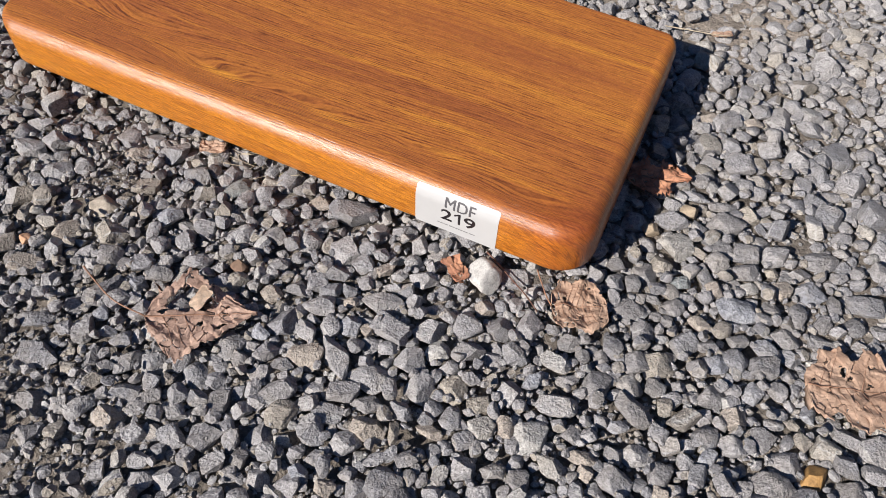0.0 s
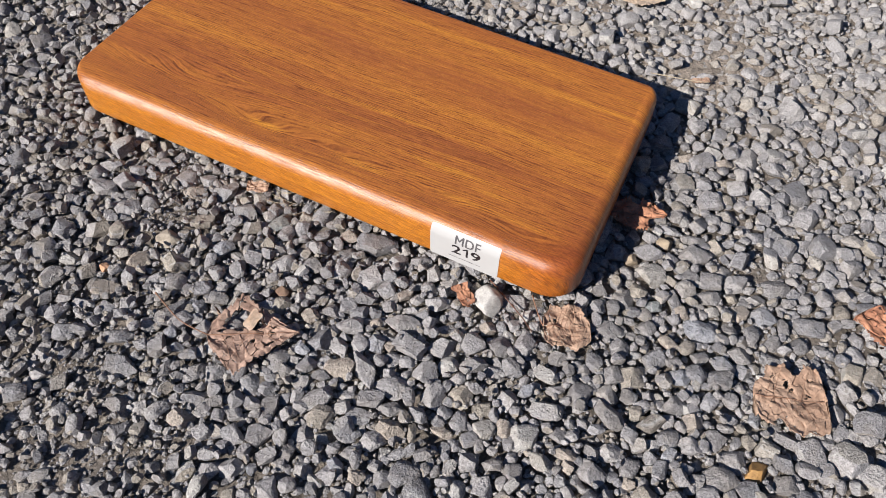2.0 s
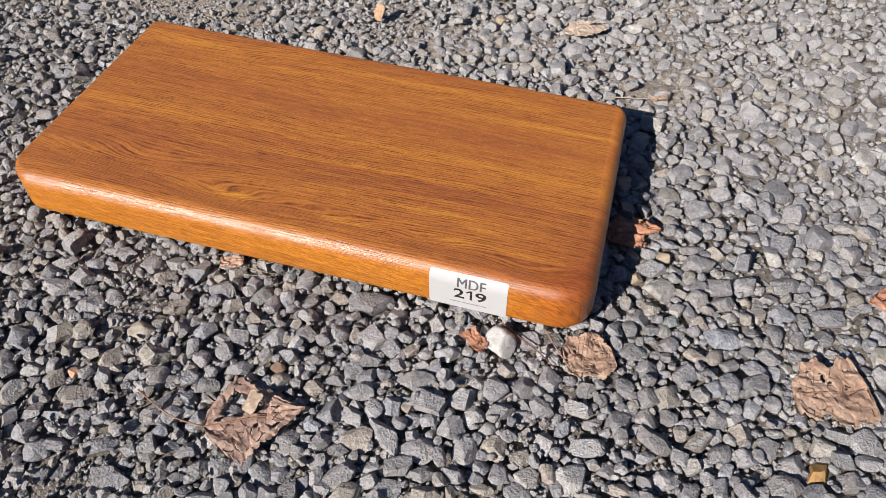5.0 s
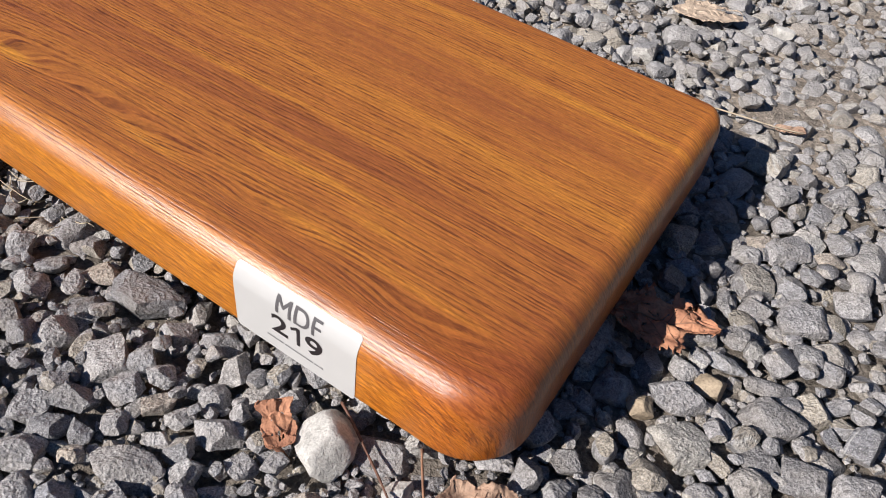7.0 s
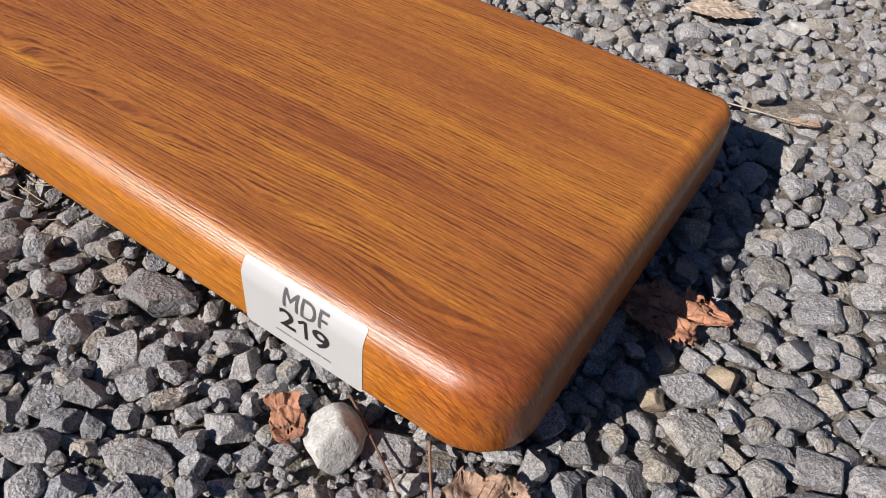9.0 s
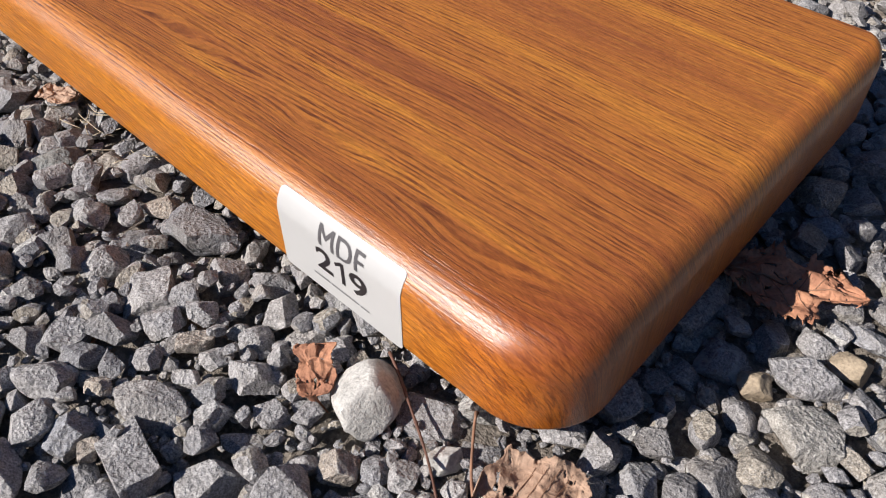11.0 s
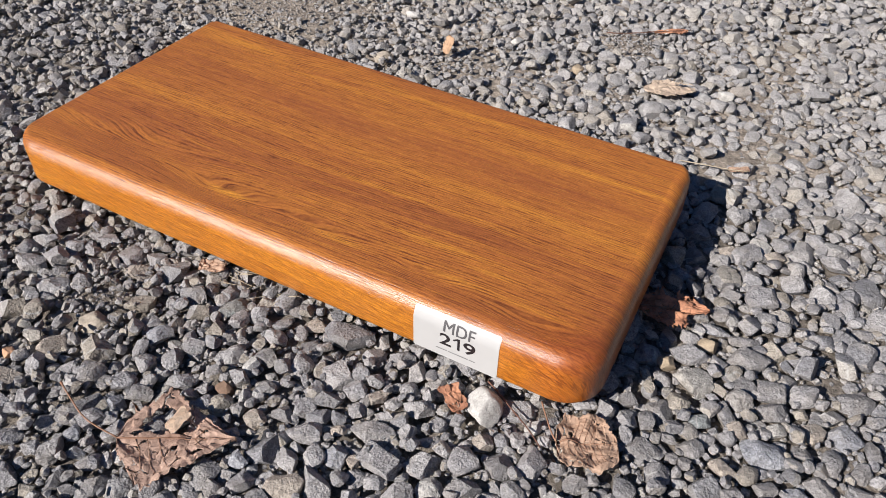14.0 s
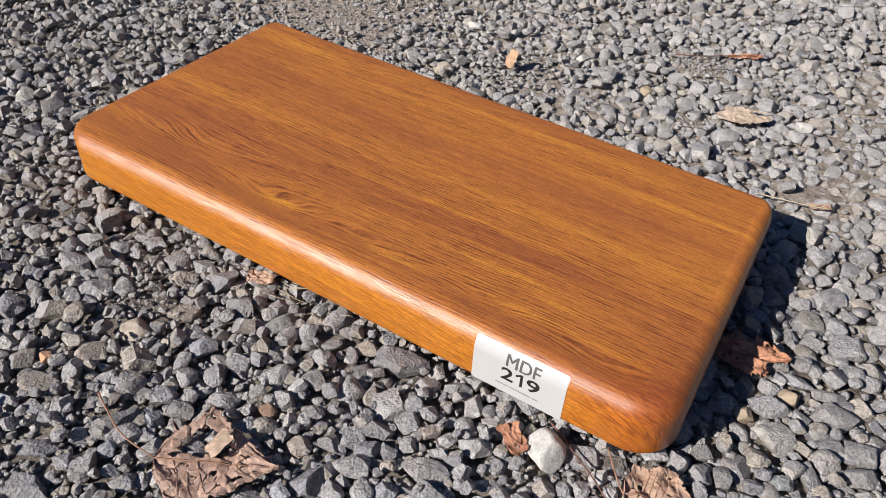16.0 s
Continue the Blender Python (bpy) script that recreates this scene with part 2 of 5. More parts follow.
def stone_skin(name, island, tones=None):
    g = Graph(name)
    place = g.node("ShaderNodeNewGeometry").outputs["Position"]
    if island:
        chance = g.node("ShaderNodeNewGeometry").outputs["Random Per Island"]
    else:
        chance = g.node("ShaderNodeObjectInfo").outputs["Random"]
    other = g.math("FRACT", g.math("MULTIPLY", chance, 37.7))
    third = g.math("FRACT", g.math("MULTIPLY", chance, 113.3))
    base = g.ramp(chance, tones or [(0.0, (0.189, 0.186, 0.197)), (0.22, (0.259, 0.254, 0.263)), (0.5, (0.329, 0.315, 0.318)), (0.72, (0.382, 0.365, 0.359)),
                                    (0.82, (0.292, 0.258, 0.217)), (0.90, (0.368, 0.323, 0.262)), (0.97, (0.416, 0.400, 0.377)), (1.0, (0.463, 0.449, 0.425))])
    moved = g.node("ShaderNodeVectorMath", **{"0": place, "1": g.vec(g.math("MULTIPLY", chance, 9.0), other, third)}).outputs[0]
    patch = g.noise(moved, 150.0, 4.0, 0.6)
    blot = g.noise(moved, 420.0, 4.0, 0.65, 0.3)
    grain = g.noise(moved, 1350.0, 3.0, 0.65)
    mica = g.noise(moved, 3000.0, 2.0, 0.6)
    pit = g.node("ShaderNodeTexVoronoi", Vector=moved, Scale=620.0).outputs["Distance"]
    colour = g.mix(1.0, base, g.ramp(patch, [(0.32, grey(0.78)), (0.5, grey(1.0)), (0.68, grey(1.13))]), "MULTIPLY")
    colour = g.mix(1.0, colour, g.ramp(blot, [(0.34, grey(0.68)), (0.5, grey(1.0)), (0.66, grey(1.22))]), "MULTIPLY")
    colour = g.mix(1.0, colour, g.ramp(grain, [(0.32, grey(0.50)), (0.5, grey(0.96)), (0.68, grey(1.50))]), "MULTIPLY")
    colour = g.mix(g.math("MULTIPLY", g.ramp(mica, [(0.56, grey(0.0)), (0.64, grey(1.0))]), 0.50), colour, (0.64, 0.63, 0.61))
    colour = g.mix(g.math("MULTIPLY", g.ramp(mica, [(0.35, grey(1.0)), (0.44, grey(0.0))]), 0.46), colour, (0.06, 0.06, 0.065))
    # trodden dust lies on the stones towards the left
    lie = g.node("ShaderNodeSeparateXYZ", Vector=place).outputs[0]
    dusty = g.math("MINIMUM", g.math("MAXIMUM", g.math("DIVIDE", g.math("SUBTRACT", -0.10, lie), 0.20), 0.0), 1.0)
    # a flat pale grey is mixed into the colour towards the back
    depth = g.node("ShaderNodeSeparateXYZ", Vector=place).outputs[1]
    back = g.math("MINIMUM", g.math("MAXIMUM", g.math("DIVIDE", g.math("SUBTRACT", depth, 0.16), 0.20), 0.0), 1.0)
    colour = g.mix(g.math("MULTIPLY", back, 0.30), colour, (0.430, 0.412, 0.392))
    dust = g.math("MULTIPLY", g.ramp(g.noise(place, 55.0, 5.0, 0.65), [(0.44, grey(0.0)), (0.70, grey(1.0))]), g.math("ADD", 0.42, g.math("MULTIPLY", dusty, 0.40)))
    colour = g.mix(dust, colour, (0.300, 0.262, 0.220))
    vein_at = g.math("ABSOLUTE", g.math("SUBTRACT", g.noise(moved, 42.0, 2.0, 0.4, 0.6), 0.5))
    vein = g.math("MULTIPLY", g.ramp(vein_at, [(0.0, grey(1.0)), (0.018, grey(0.0))]), g.ramp(third, [(0.80, grey(0.0)), (0.84, grey(0.7))]))
    colour = g.mix(vein, colour, (0.50, 0.49, 0.47))
    rough = g.math("ADD", g.math("MULTIPLY", patch, 0.75), g.math("ADD", g.math("MULTIPLY", blot, 0.42), g.math("ADD", g.math("MULTIPLY", grain, 0.40), g.math("MULTIPLY", pit, 0.30))))
    g.bump(rough, 0.0020, 1.0)
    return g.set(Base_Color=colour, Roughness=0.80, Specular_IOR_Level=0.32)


def plain_stone(name, colour, contrast=1.0):
    g = Graph(name)
    place = g.node("ShaderNodeNewGeometry").outputs["Position"]
    patch, grain = g.noise(place, 160.0, 4.0, 0.6), g.noise(place, 1100.0, 3.0, 0.65)
    c = g.mix(contrast, colour, g.ramp(patch, [(0.3, grey(0.66)), (0.5, grey(1.0)), (0.72, grey(1.2))]), "MULTIPLY")
    c = g.mix(contrast, c, g.ramp(grain, [(0.28, grey(0.7)), (0.5, grey(1.0)), (0.75, grey(1.25))]), "MULTIPLY")
    g.bump(g.math("ADD", patch, g.math("MULTIPLY", grain, 0.4)), 0.0014, 0.75)
    return g.set(Base_Color=c, Roughness=0.75, Specular_IOR_Level=0.35)


def dirt():
    g = Graph("gritty_dirt")
    place = g.node("ShaderNodeNewGeometry").outputs["Position"]
    broad, clod, grit, sand = g.noise(place, 9.0, 3.0), g.noise(place, 85.0, 5.0, 0.65), g.noise(place, 420.0, 4.0, 0.7), g.noise(place, 1700.0, 2.0, 0.6)
    c = g.ramp(broad, [(0.3, (0.175, 0.149, 0.125)), (0.7, (0.240, 0.209, 0.176))])
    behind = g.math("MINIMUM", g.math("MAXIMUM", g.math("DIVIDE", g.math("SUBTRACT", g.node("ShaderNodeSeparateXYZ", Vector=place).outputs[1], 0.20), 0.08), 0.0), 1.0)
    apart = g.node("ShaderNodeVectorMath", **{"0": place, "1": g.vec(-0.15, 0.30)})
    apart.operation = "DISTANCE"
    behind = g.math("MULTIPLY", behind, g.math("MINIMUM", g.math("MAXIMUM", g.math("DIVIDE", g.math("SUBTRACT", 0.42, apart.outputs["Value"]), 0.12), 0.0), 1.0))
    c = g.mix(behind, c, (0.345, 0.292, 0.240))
    c = g.mix(1.0, c, g.ramp(clod, [(0.3, grey(0.55)), (0.55, grey(1.0)), (0.75, grey(1.35))]), "MULTIPLY")
    c = g.mix(1.0, c, g.ramp(grit, [(0.3, grey(0.5)), (0.52, grey(1.0)), (0.72, grey(1.7))]), "MULTIPLY")
    c = g.mix(g.math("MULTIPLY", g.ramp(sand, [(0.6, grey(0.0)), (0.7, grey(1.0))]), 0.45), c, (0.33, 0.30, 0.26))
    # past the loose stones laid one by one the gravel goes on as relief of the ground
    part_xy = g.node("ShaderNodeSeparateXYZ", Vector=place)
    dx, dy = g.math("ADD", part_xy.outputs[0], 0.15), g.math("SUBTRACT", part_xy.outputs[1], 0.2)
    far = g.math("SQRT", g.math("ADD", g.math("MULTIPLY", dx, dx), g.math("MULTIPLY", dy, dy)))
    far = g.math("MINIMUM", g.math("MAXIMUM", g.math("DIVIDE", g.math("SUBTRACT", far, 0.44), 0.22), 0.0), 1.0)
    cells = g.node("ShaderNodeTexVoronoi", Vector=place, Scale=75.0)
    tint = g.node("ShaderNodeSeparateColor", **{"0": cells.outputs["Color"]}).outputs[0]
    pebbled = g.mix(1.0, g.ramp(tint, [(0.0, (0.155, 0.150, 0.152)), (0.6, (0.275, 0.262, 0.256)), (1.0, (0.345, 0.326, 0.305))]), g.ramp(cells.outputs["Distance"], [(0.35, grey(1.0)), (0.75, grey(0.45))]), "MULTIPLY")
    c = g.mix(far, c, pebbled)
    clod = g.math("SUBTRACT", clod, g.math("MULTIPLY", far, g.math("MULTIPLY", cells.outputs["Distance"], 2.0)))
    g.bump(g.math("ADD", g.math("MULTIPLY", clod, 1.6), g.math("ADD", grit, g.math("MULTIPLY", sand, 0.35))), 0.0022, 0.9)
    return g.set(Base_Color=c, Roughness=0.92, Specular_IOR_Level=0.2)


def dead_leaf(name, pale, dark, spots=0.5):
    g = Graph(name)
    place = g.node("ShaderNodeNewGeometry").outputs["Position"]
    blotch, speck, fibre = g.noise(place, 95.0, 4.0, 0.6), g.noise(place, 700.0, 3.0, 0.6), g.noise(place, 330.0, 4.0, 0.65, 0.8)
    c = g.mix(g.ramp(blotch, [(0.34, grey(0.0)), (0.66, grey(1.0))]), dark, pale)
    c = g.mix(1.0, c, g.ramp(fibre, [(0.3, grey(0.68)), (0.5, grey(1.0)), (0.72, grey(1.28))]), "MULTIPLY")
    c = g.mix(g.math("MULTIPLY", g.ramp(speck, [(0.62, grey(0.0)), (0.70, grey(1.0))]), spots), c, (0.055, 0.030, 0.018))
    g.bump(g.math("ADD", fibre, g.math("MULTIPLY", speck, 0.3)), 0.0011, 0.8)
    return g.set(Base_Color=c, Roughness=0.72, Specular_IOR_Level=0.3)


def plain(name, colour, rough=0.6, level=0.4, vary=0.15, scale=300.0):
    g = Graph(name)
    place = g.node("ShaderNodeNewGeometry").outputs["Position"]
    n = g.noise(place, scale, 3.0)
    c = g.mix(1.0, colour, g.ramp(n, [(0.3, grey(1.0 - vary)), (0.7, grey(1.0 + vary))]), "MULTIPLY")
    return g.set(Base_Color=c, Roughness=rough, Specular_IOR_Level=level)


WOOD = wood_foil()
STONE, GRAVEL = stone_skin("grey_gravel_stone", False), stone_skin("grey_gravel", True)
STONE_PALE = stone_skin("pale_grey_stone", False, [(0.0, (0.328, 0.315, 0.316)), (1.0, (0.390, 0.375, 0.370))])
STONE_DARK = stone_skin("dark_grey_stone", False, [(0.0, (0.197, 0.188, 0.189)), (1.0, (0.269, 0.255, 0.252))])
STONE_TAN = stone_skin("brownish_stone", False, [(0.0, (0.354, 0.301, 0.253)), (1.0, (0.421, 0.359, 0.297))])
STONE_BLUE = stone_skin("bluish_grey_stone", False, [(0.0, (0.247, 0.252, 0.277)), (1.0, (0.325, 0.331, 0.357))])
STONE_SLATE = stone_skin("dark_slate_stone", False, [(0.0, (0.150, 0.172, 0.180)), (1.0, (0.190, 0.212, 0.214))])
DIRT = dirt()
PAPER = plain("white_label_paper", (0.47, 0.466, 0.458), 0.38, 0.4, 0.015, 120.0)
INK = plain("black_ink", (0.020, 0.016, 0.018), 0.35, 0.5, 0.1)
PALE_INK = plain("grey_ink", (0.22, 0.215, 0.22), 0.4, 0.4, 0.1)
GREY_INK = plain("dark_grey_ink", (0.10, 0.095, 0.10), 0.35, 0.5, 0.1)
WHITE_STONE = plain_stone("white_limestone", (0.480, 0.462, 0.432), 1.0)
TAN_STONE = plain_stone("tan_stone", (0.33, 0.262, 0.185))
RUST_STONE = plain_stone("rusty_brown_stone", (0.205, 0.130, 0.088))
RED_STONE = plain_stone("salmon_brick_chip", (0.55, 0.315, 0.190), 0.6)
OCHRE_STONE = plain_stone("ochre_stone", (0.36, 0.205, 0.075))
BEIGE_STONE = plain_stone("beige_stone", (0.37, 0.318, 0.255))
LEAF = dead_leaf("dry_brown_leaf", (0.490, 0.335, 0.258), (0.315, 0.205, 0.155))
LEAF_TAN = dead_leaf("dry_tan_leaf", (0.470, 0.325, 0.235), (0.325, 0.205, 0.140), 0.4)
LEAF_RED = dead_leaf("dry_reddish_leaf", (0.53, 0.262, 0.152), (0.31, 0.140, 0.085), 0.4)
LEAF_PALE = dead_leaf("faded_pale_leaf", (0.80, 0.64, 0.50), (0.68, 0.53, 0.40), 0.05)
LEAF_ORANGE = dead_leaf("dry_orange_leaf", (0.46, 0.305, 0.200), (0.38, 0.238, 0.145), 0.15)
LEAF_FADED = dead_leaf("faded_grey_tan_leaf", (0.56, 0.44, 0.335), (0.47, 0.36, 0.27), 0.10)
STALK = plain("dry_leaf_stalk", (0.27, 0.150, 0.095), 0.6, 0.3, 0.25)
TWIG = plain("dark_red_brown_twig", (0.13, 0.065, 0.045), 0.6, 0.3, 0.3)
STRAW = plain("dry_straw", (0.42, 0.35, 0.25), 0.65, 0.3, 0.2)


# ---- mesh helpers ----
def from_arrays(name, verts, faces, material, smooth=True, crease=0):
    """A mesh from an array of corners and an array of triangles."""
    me = bpy.data.meshes.new(name)
    verts, faces = np.asarray(verts, np.float32), np.asarray(faces, np.int32)
    me.vertices.add(len(verts))
    me.vertices.foreach_set("co", verts.ravel())
    me.loops.add(faces.size)
    me.loops.foreach_set("vertex_index", faces.ravel())
    me.polygons.add(len(faces))
    me.polygons.foreach_set("loop_start", np.arange(0, faces.size, 3, dtype=np.int32))
    me.polygons.foreach_set("use_smooth", np.full(len(faces), smooth))
    me.materials.append(material)
    me.update(calc_edges=True)
    if crease:
        me.set_sharp_from_angle(angle=radians(crease))
    return me


def from_bmesh(name, bm, material, smooth=False):
    me = bpy.data.meshes.new(name)
    for f in bm.faces:
        f.smooth = smooth
    bm.to_mesh(me)
    bm.free()
    me.materials.append(material)
    return me


def part(name, me, parent, label=""):
    ob = new(name, me)
    ob.parent = parent
    return tagged(ob, label)


def tube(points, radii, sides=7):
    """A tapered tube along points."""
    points = [Vector(p) for p in points]
    bm, rings = bmesh.new(), []
    for i, p in enumerate(points):
        way = (points[min(i + 1, len(points) - 1)] - points[max(i - 1, 0)]).normalized()
        side = way.cross(Vector((0.13, 0.21, 0.97))).normalized()
        up = side.cross(way)
        rings.append([bm.verts.new(p + radii[i] * (math.cos(k * math.tau / sides) * side + math.sin(k * math.tau / sides) * up)) for k in range(sides)])
    for a, b in zip(rings, rings[1:]):
        for k in range(sides):
            bm.faces.new((a[k], a[(k + 1) % sides], b[(k + 1) % sides], b[k]))
    bm.faces.new(rings[0][::-1]), bm.faces.new(rings[-1])
    bmesh.ops.recalc_face_normals(bm, faces=bm.faces[:])
    return bm


def bent(a, b, sway, rng, steps=12):
    """Points of a gently crooked line from a to b."""
    a, b = Vector(a), Vector(b)
    side = (b - a).cross(Vector((0, 0, 1))).normalized()
    p0, p1 = rng.uniform(0, 6), rng.uniform(0, 6)
    return [a.lerp(b, k / steps) + side * sway * (math.sin(math.pi * k / steps) + 0.12 * math.sin(p0 + 9 * k / steps))
            + Vector((0, 0, 0.25 * sway * math.sin(p1 + 7 * k / steps))) for k in range(steps + 1)]


# ---- the board ----
X0, X1, Y0, Y1, ZB, ZT = -0.3605, 0.0530, 0.0, 0.2005, 0.0080, 0.0400
ROUND = 0.0105


def sawn(x, y):
    """The board is not sawn quite square: its far edge runs closer on the right."""
    a, b = (x - X0) / (X1 - X0), (y - Y0) / (Y1 - Y0)
    return X0 - 0.0010 * b + a * (X1 - 0.0010 - 0.0040 * b - X0), Y0 + b * (0.2045 - 0.0088 * a - Y0)


def board_mesh():
    outline = []
    corners = ((X0, Y0, 0.022, 180, 1, 1), (X1, Y0, 0.0235, 270, -1, 1), (X1, Y1, 0.0105, 0, -1, -1), (X0, Y1, 0.005, 90, 1, -1))
    for cx, cy, radius, begin, sx, sy in corners:
        steps = 14
        for k in range(steps + 1):
            a = radians(begin + 90 * k / steps)
            n = Vector((math.cos(a), math.sin(a)))
            away = max(0.0, n.y, -n.x)
            outline.append((Vector((cx + sx * radius, cy + sy * radius)) + radius * n, n, min(ROUND * (1 - away) + 0.0026 * away, max(radius, 0.003))))
    verts, uvs, faces = [], [], []
    arc = 9
    profile = [("top", k / arc) for k in range(arc + 1)] + [("down", 0.5), ("down", 1.0)] + [("low", k / 4) for k in range(1, 5)]
    low = 0.0032
    for kind, q in profile:
        for p, n, r in outline:
            if kind == "top":
                a = q * math.pi / 2
                inset, z, s = r * (1 - math.sin(a)), ZT - r * (1 - math.cos(a)), r * a
            elif kind == "down":
                z = (ZT - r) * (1 - q) + (ZB + low) * q
                inset, s = 0.0, r * math.pi / 2 + (ZT - r) - z
            else:
                a = q * math.pi / 2
                inset, z, s = low * (1 - math.cos(a)), ZB + low * (1 - math.sin(a)), r * math.pi / 2 + ZT - r - ZB - low + low * a
            flat = p - n * inset
            verts.append((*sawn(flat.x, flat.y), z))
            uvs.append(p - n * r + n * s)
    m = len(outline)
    for row in range(len(profile) - 1):
        for k in range(m):
            j = (k + 1) % m
            faces.append((row * m + k, (row + 1) * m + k, (row + 1) * m + j, row * m + j))
    faces.append(tuple(range(m)))
    last = (len(profile) - 1) * m
    faces.append(tuple(range(last + m - 1, last - 1, -1)))
    me = bpy.data.meshes.new("windowsill_board")
    me.from_pydata(verts, [], faces)
    layer = me.uv_layers.new(name="UVMap")
    for loop in me.loops:
        layer.data[loop.index].uv = uvs[loop.vertex_index]
    for f in me.polygons:
        f.use_smooth = len(f.vertices) == 4
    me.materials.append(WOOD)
    return me


board = tagged(new("windowsill_board", board_mesh()), "golden oak windowsill board with rounded edges lying on gravel", "windowsill")

LABEL_X, LABEL_Z, LABEL_W, LABEL_H = -0.0498, 0.0088, 0.0500, 0.0294
FLAT = ZT - ROUND - LABEL_Z


def on_front(a, b, off):
    """A place on the board's front from millimetre-like coordinates of the label, a to the right and b up, bent round the upper edge."""
    if b <= FLAT:
        return Vector((LABEL_X + a, Y0 - off, LABEL_Z + b))
    t = (b - FLAT) / ROUND
    return Vector((LABEL_X + a, Y0 + ROUND - (ROUND + off) * math.cos(t), ZT - ROUND + (ROUND + off) * math.sin(t)))


def sticker():
    bm = bmesh.new()
    r, nx, ny = 0.0016, 24, 40
    grid = {}
    for j in range(ny + 1):
        b = LABEL_H * (0.5 - 0.5 * math.cos(math.pi * j / ny))
        edge = min(b, LABEL_H - b)
        trim = r - math.sqrt(max(r * r - (r - edge) ** 2, 0.0)) if edge < r else 0.0
        for i in range(nx + 1):
            grid[i, j] = bm.verts.new(on_front(trim + (LABEL_W - 2 * trim) * i / nx, b, 0.00022))
    for j in range(ny):
        for i in range(nx):
            bm.faces.new((grid[i, j], grid[i + 1, j], grid[i + 1, j + 1], grid[i, j + 1]))
    rim = [(i, 0) for i in range(nx)] + [(nx, j) for j in range(ny)] + [(i, ny) for i in range(nx, 0, -1)] + [(0, j) for j in range(ny, 0, -1)]
    lip, foot = [], []
    for key in rim:
        v = grid[key].co
        lip.append(bm.verts.new(v))
        foot.append(bm.verts.new((v.x, v.y + 0.0002, v.z - (0.00012 if key[1] > ny // 2 else 0))))
    for k in range(len(rim)):
        n = (k + 1) % len(rim)
        bm.faces.new((lip[n], lip[k], foot[k], foot[n]))
    flat = len(rim)
    me = from_bmesh("label_sticker", bm, PAPER, True)
    for f in me.polygons[len(me.polygons) - flat:]:
        f.use_smooth = False
    return me


label_sticker = part("label_sticker", sticker(), board, "white paper label with black printing")


def lettering(text, name, a0, b0, width, height, bold, material, off=0.00034):
    """Printed characters, fitted into a box of the label and bent with it."""
    curve = bpy.data.curves.new(name, "FONT")
    curve.body, curve.size, curve.offset, curve.resolution_u = text, 1.0, bold, 6
    ob = new(name, curve)
    bpy.context.view_layer.update()
    me = bpy.data.meshes.new_from_object(ob.evaluated_get(bpy.context.evaluated_depsgraph_get()))
    bpy.data.objects.remove(ob)
    bm = bmesh.new()
    bm.from_mesh(me)
    bpy.data.meshes.remove(me)
    xs, ys = [v.co.x for v in bm.verts], [v.co.y for v in bm.verts]
    for v in bm.verts:
        v.co = ((v.co.x - min(xs)) / (max(xs) - min(xs)) * width + a0, (v.co.y - min(ys)) / (max(ys) - min(ys)) * height + b0, 0)
    k = b0
    while k < b0 + height:
        k += 0.0006
        bmesh.ops.bisect_plane(bm, geom=bm.verts[:] + bm.edges[:] + bm.faces[:], plane_co=(0, k, 0), plane_no=(0, 1, 0))
    for v in bm.verts:
        v.co = on_front(v.co.x, v.co.y, off)
    return part(name, from_bmesh(name, bm, material), label_sticker)


lettering("MDF", "letters", 0.0180, 0.0196, 0.0180, 0.0070, 0.0, GREY_INK)
lettering("MDF", "letters", 0.01825, 0.0195, 0.0180, 0.0070, 0.0, GREY_INK, 0.00036)
lettering("2", "digit", 0.0160, 0.0093, 0.0068, 0.0086, 0.018, INK)
lettering("9", "digit", 0.0300, 0.0093, 0.0070, 0.0086, 0.018, INK)


def digit_one(a0, b0, width, height, stem):
    """A one without a foot: a stem and a short flag."""
    bm = bmesh.new()
    for outline in (((width - stem, 0), (width, 0), (width, height), (width - stem, height)),
                    ((width - stem, height), (0, height * 0.80), (0.0004, height * 0.66), (width - stem, height * 0.83))):
        bm.faces.new([bm.verts.new(on_front(a0 + a, b0 + b, 0.00034)) for a, b in outline])
    part("digit", from_bmesh("digit", bm, INK), label_sticker)


digit_one(0.0239, 0.0093, 0.0040, 0.0086, 0.0014)


def text_bar(a0, a1, b0, b1):
    bm = bmesh.new()
    bm.faces.new([bm.verts.new(on_front(a, b, 0.00034)) for a, b in ((a0, b0), (a1, b0), (a1, b1), (a0, b1))])
    part("text_bar", from_bmesh("text_bar", bm, PALE_INK), label_sticker)


for a0, a1 in ((0.0138, 0.0206), (0.0214, 0.0330), (0.0337, 0.0372)):
    text_bar(a0, a1, 0.0051, 0.0058)


# ---- stones ----
def ball(subdivisions):
    bm = bmesh.new()
    bmesh.ops.create_icosphere(bm, subdivisions=subdivisions, radius=1.0)
    verts, faces = np.array([v.co[:] for v in bm.verts]), np.array([[v.index for v in f.verts] for f in bm.faces])
    bm.free()
    return verts, faces


BALLS = [ball(k) for k in (1, 2, 3, 4)]


